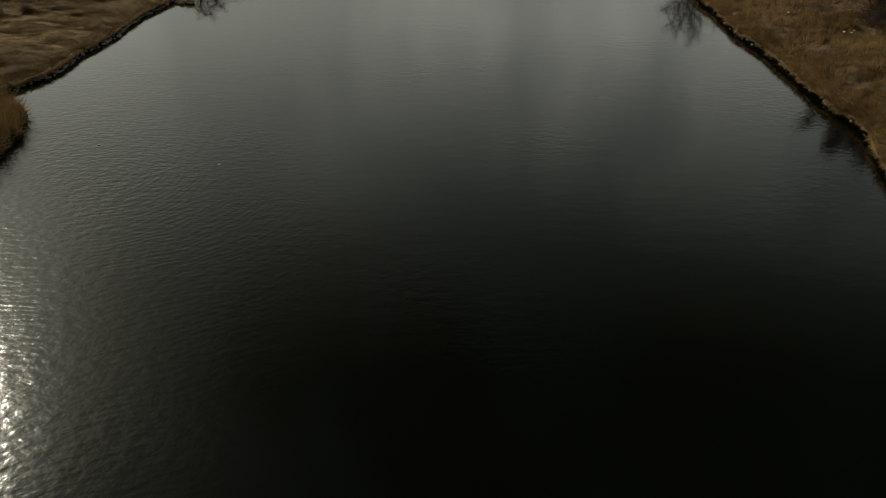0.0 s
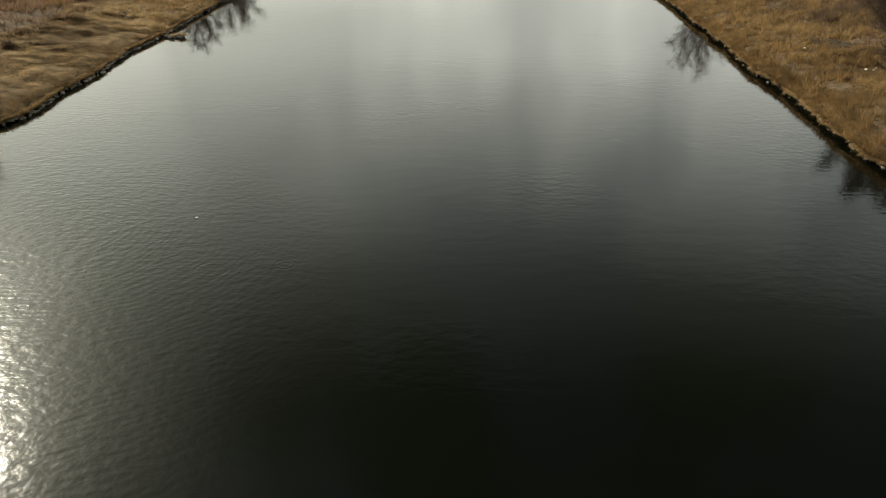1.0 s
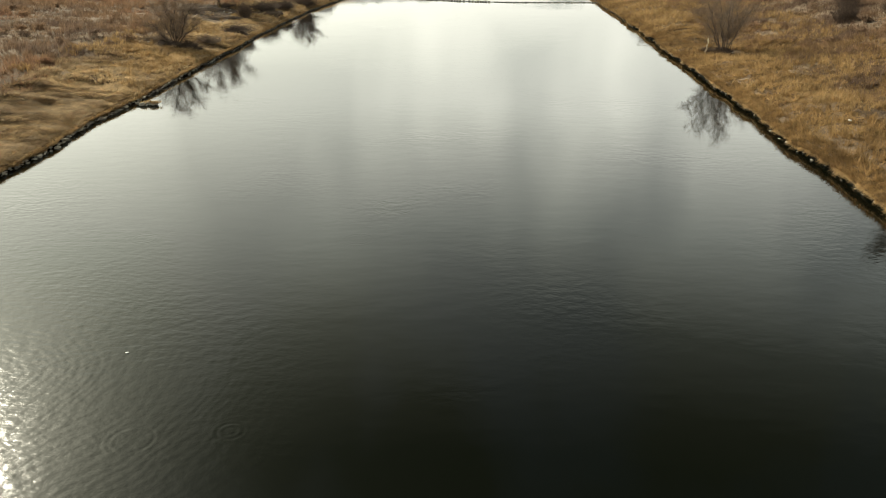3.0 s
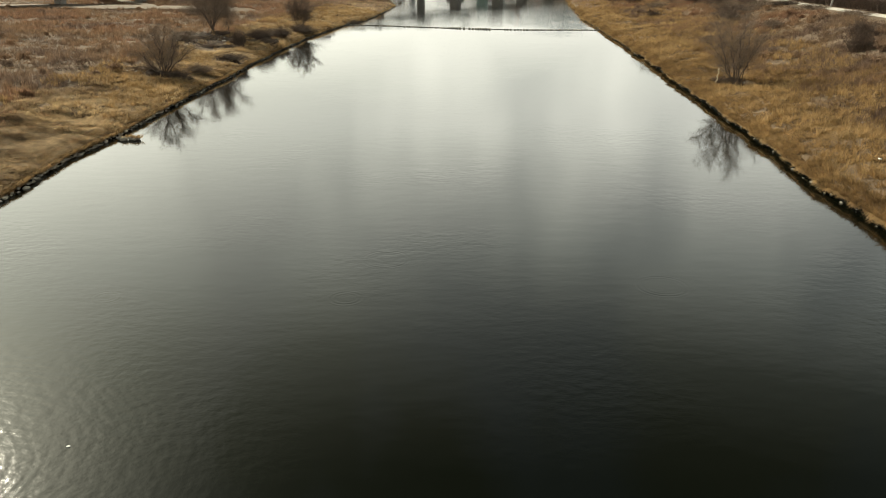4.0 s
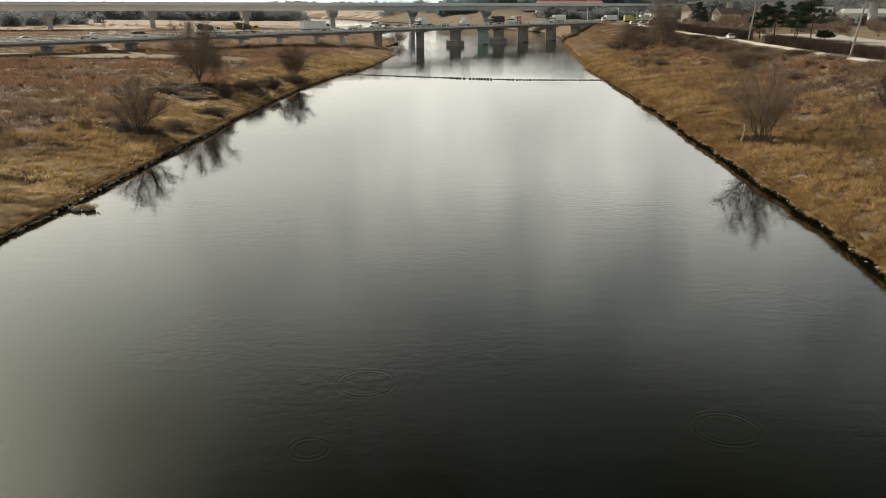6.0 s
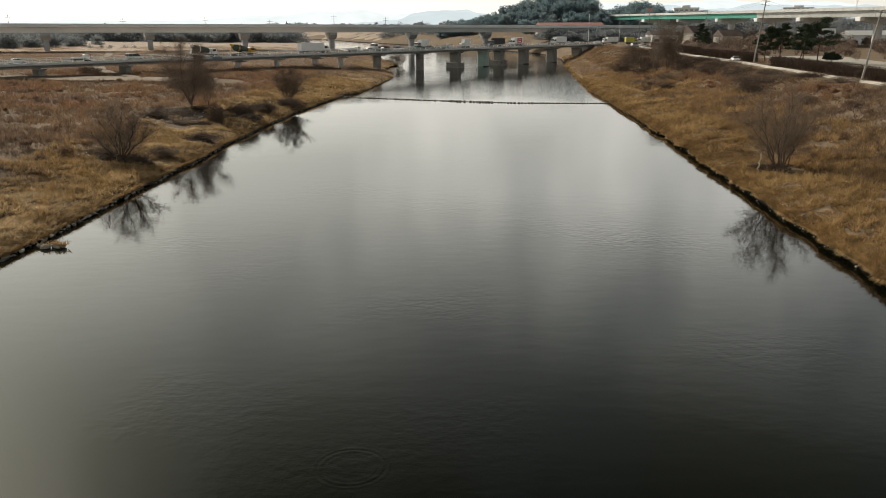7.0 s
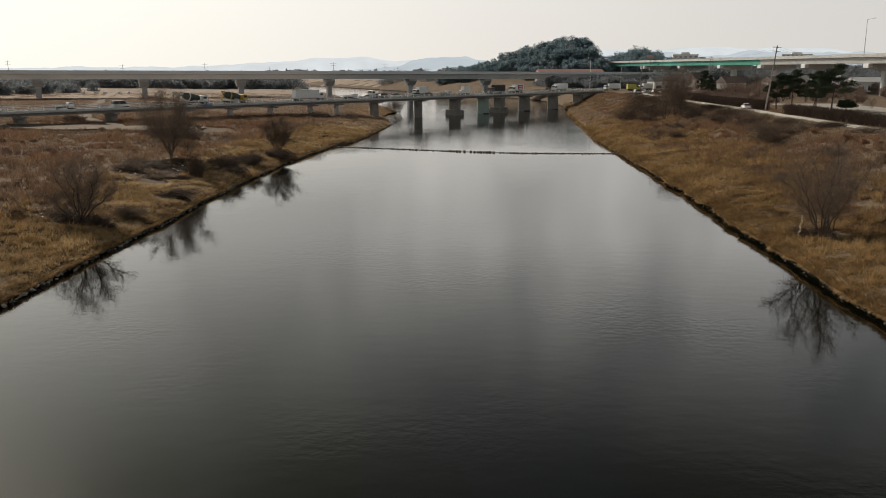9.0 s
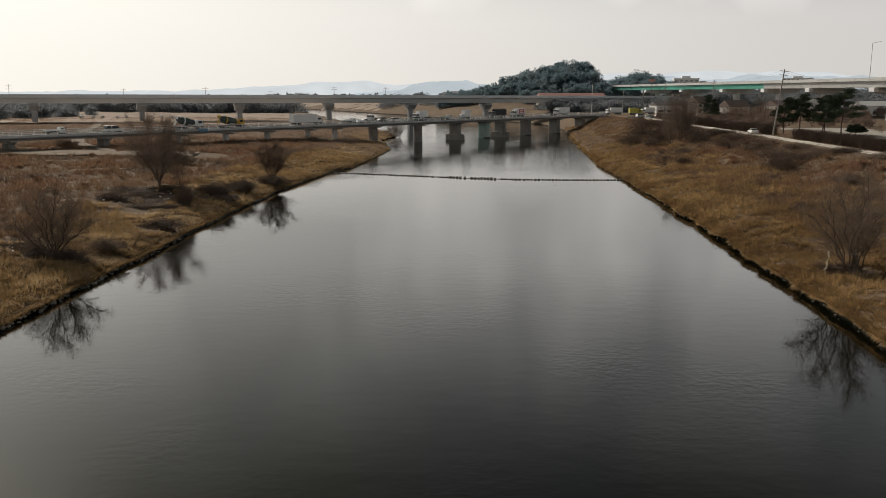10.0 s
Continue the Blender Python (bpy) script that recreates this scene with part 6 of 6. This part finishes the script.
part("panel", box(-2.2, 2.2, -0.3, 0.3, 19, 21, 0.05), M_ROOFRED, sign)


# ---- far woods ----
def woods(name, spots, mat, label, tri, count, slim=0.36, low=0.22, fill=1.0):
    rnd = np.random.RandomState(len(spots) + 3)
    vs, segs = [], []
    for x, y, tall in spots:
        z, w = gz(x, y), tall * slim
        segs.append((Vector((x, y, z - 0.5)), Vector((x, y, z + tall * 0.7)), 0.012 * tall, 0.006 * tall))
        for k in range(7):
            t = rnd.rand() * 6.28
            r = w * 0.62 * math.sqrt(rnd.rand())
            c = (x + math.cos(t) * r, y + math.sin(t) * r, z + tall * (low + (0.92 - low) * rnd.rand() * (1 - 0.5 * r / w)))
            vs.append(clump_tris(rnd, c, (w * 0.5 * fill, w * 0.5 * fill, tall * 0.13 * fill), count, tri))
    v = np.concatenate(vs)
    ob = part(name, mesh_of(name, v, np.arange(len(v)).reshape(-1, 3)), mat)
    tagged(ob, label, "trees", kind="stuff")
    part("trunks", limb_mesh("trunks", segs, 5), M_BARK, ob)
    return ob


# The far crowns carry the haze in their pale bluish base colour.
rnd = random.Random(77)
woods("hill_pines", [(x, y, rnd.uniform(10, 17) * (0.8 if x < 50 else 1)) for x, y in ((4 + 125 * rnd.random() ** 0.85, rnd.uniform(738, 850)) for _ in range(300))] + [(rnd.uniform(62, 134), rnd.uniform(702, 760), rnd.uniform(8, 13)) for _ in range(80)] + [(rnd.uniform(-6, 40), rnd.uniform(745, 790), rnd.uniform(9, 15)) for _ in range(26)], M_HAZED_WOODS, "dark hazy pines crowding a small hill", 0.62, 115, 0.34, 0.06, 1.35)
woods("hill_pines_east", [(x, y, rnd.uniform(15, 22)) for x, y in ((rnd.uniform(152, 222), rnd.uniform(790, 900)) for _ in range(70))], M_HAZED_WOODS, "dark hazy trees behind the highway", 0.7, 100, fill=1.3)
woods("highway_trees", [(x, y, rnd.uniform(8, 14)) for x, y in ((rnd.uniform(150, 420), rnd.uniform(560, 760)) for _ in range(130))], M_HAZED_BAREWOODS, "hazy bare trees beyond the highway", 0.45, 70, 0.5, fill=1.6)
# Wood added to fill the dark band under the deck, partly the deck's shade.
woods("highway_woods", [(x, y, rnd.uniform(13.0, 16.0)) for x, y in ((rnd.uniform(190, 440), rnd.uniform(630, 720)) for _ in range(260))], M_HAZED_BAREWOODS, "haze-tinted wood filling the shaded band under the highway", 0.75, 90, 0.5, low=0.05, fill=2.3)
woods("plain_trees_west", [(x, y, rnd.uniform(8, 12)) for x, y in ((rnd.uniform(-460, -120), rnd.uniform(680, 760)) for _ in range(330))], M_HAZED_BAREWOODS, "band of bare trees across the plain, tinted bluish grey for haze", 0.75, 90, 0.5, low=0.04, fill=2.4)
woods("plain_trees_far", [(x, y, rnd.uniform(9, 14)) for x, y in ((rnd.uniform(-60, 60), rnd.uniform(860, 960)) for _ in range(60))], M_HAZED_BAREWOODS, "band of bare trees across the plain, tinted bluish grey for haze", 0.42, 80, 0.5, low=0.04, fill=1.7)
woods("plain_trees_near", [(x, y, rnd.uniform(6, 10)) for x, y in ((rnd.uniform(-330, -225), rnd.uniform(500, 600)) for _ in range(60))], M_HAZED_BAREWOODS, "dark thicket beyond the viaduct", 0.6, 100, 0.55, low=0.04, fill=2.4)
woods("plain_trees_distant", [(x, y, rnd.uniform(9, 15)) for x, y in ((rnd.uniform(-1100, 700), rnd.uniform(1300, 1900)) for _ in range(220))], M_HAZED_BAREWOODS, "far bare trees scattered over the plain", 1.3, 36, 0.55)
# Added trees stand in for the dark underpass below the viaduct.
woods("plain_trees_mid", [(x, y, rnd.uniform(5, 8)) for x, y in ((rnd.uniform(66, 118), rnd.uniform(560, 670)) for _ in range(70))], M_HAZED_BAREWOODS, "thicket added over the dark underpass beyond the bridge", 0.6, 100, 0.55, low=0.04, fill=2.4)
woods("levee_trees_far", [(x, y, rnd.uniform(6, 9)) for x, y in ((rnd.uniform(120, 290), rnd.uniform(540, 640)) for _ in range(80))], M_HAZED_BAREWOODS, "bare trees behind the highway", 0.6, 100, 0.5, low=0.04, fill=2.4)
woods("levee_thicket", [(x, y, rnd.uniform(2.5, 6)) for x, y in ((rnd.uniform(128, 235), rnd.uniform(325, 490)) for _ in range(190))], M_BROWNWOODS, "brown bare thicket between the levee and the highway", 0.27, 72, 0.55, 0.15, 1.6)
woods("levee_shrubs", [(x, y, rnd.uniform(1.5, 3.5)) for x, y in ((rnd.uniform(101, 128), rnd.uniform(340, 455)) for _ in range(70))], M_BROWNWOODS, "brown bare shrubs behind the hedge", 0.2, 90, 0.6, 0.15, 1.5)

woods("slope_brush", [(x, y, rnd.uniform(0.6, 1.5)) for x, y in ((rnd.uniform(50, 75), rnd.uniform(85, 330)) for _ in range(110)) if x - np.interp(y, RIGHT_Y, RIGHT_X) > 13], M_SCRUB, "low brown brambles scattered on the levee slope", 0.14, 60, 0.9, 0.1, 1.4)
woods("plain_brush", [(x, y, rnd.uniform(0.5, 1.4)) for x, y in ((rnd.uniform(-125, -46), rnd.uniform(80, 300)) for _ in range(110))], M_SCRUB, "low dark brambles scattered over the flood plain", 0.14, 60, 0.9, 0.1, 1.4)


# ---- distant hills and pylons ----
def ridge(name, dist, x0, x1, level, peaks, mat, label):
    n = 300
    vs, fs = [], []
    for i in range(n + 1):
        x = x0 + (x1 - x0) * i / n
        h = level + sum(a * math.exp(-((x - c) / s) ** 2) for c, a, s in peaks) + 11 * (float(patchy(x, dist, 110.0)) - 0.5) + 8 * (float(patchy(x, dist, 45.0)) - 0.5) + 4 * (float(patchy(x, dist, 17.0)) - 0.5)
        for k, (dy, f) in enumerate(((0, 0), (120, 0.75), (260, 1.0), (700, 0.0))):
            vs.append((x, dist + dy, max(h * f + (0 if f else -30), -30)))
    for i in range(n):
        for k in range(3):
            a = i * 4 + k
            fs.append((a, a + 4, a + 5, a + 1))
    ob = part(name, mesh_of(name, vs, fs), mat)
    return tagged(ob, label, "hills", kind="structure")


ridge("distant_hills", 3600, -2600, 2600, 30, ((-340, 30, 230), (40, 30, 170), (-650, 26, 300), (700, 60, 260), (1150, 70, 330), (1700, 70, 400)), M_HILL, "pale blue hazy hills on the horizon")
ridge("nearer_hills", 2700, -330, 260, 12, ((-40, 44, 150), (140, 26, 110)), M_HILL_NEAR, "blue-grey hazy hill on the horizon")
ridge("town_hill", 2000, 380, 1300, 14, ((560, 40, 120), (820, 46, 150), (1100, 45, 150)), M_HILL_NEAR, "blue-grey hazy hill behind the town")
for x, y, tall in ((-560, 1130, 26), (-420, 1150, 21), (-318, 1170, 24), (-236, 1190, 21), (-150, 1200, 22), (-80, 1210, 20)):
    p = thing("pylon", pose(x, y, gz(x, y)), "thin grey power pole far across the plain", "pylon", "pylons")
    part("mast", tube((0, 0, -1), (0, 0, tall), 0.35, 0.2, 6), M_STEEL, p)
    for z in (tall - 2, tall - 5):
        part("arm", box(-4, 4, -0.15, 0.15, z - 0.15, z + 0.15), M_STEEL, p)
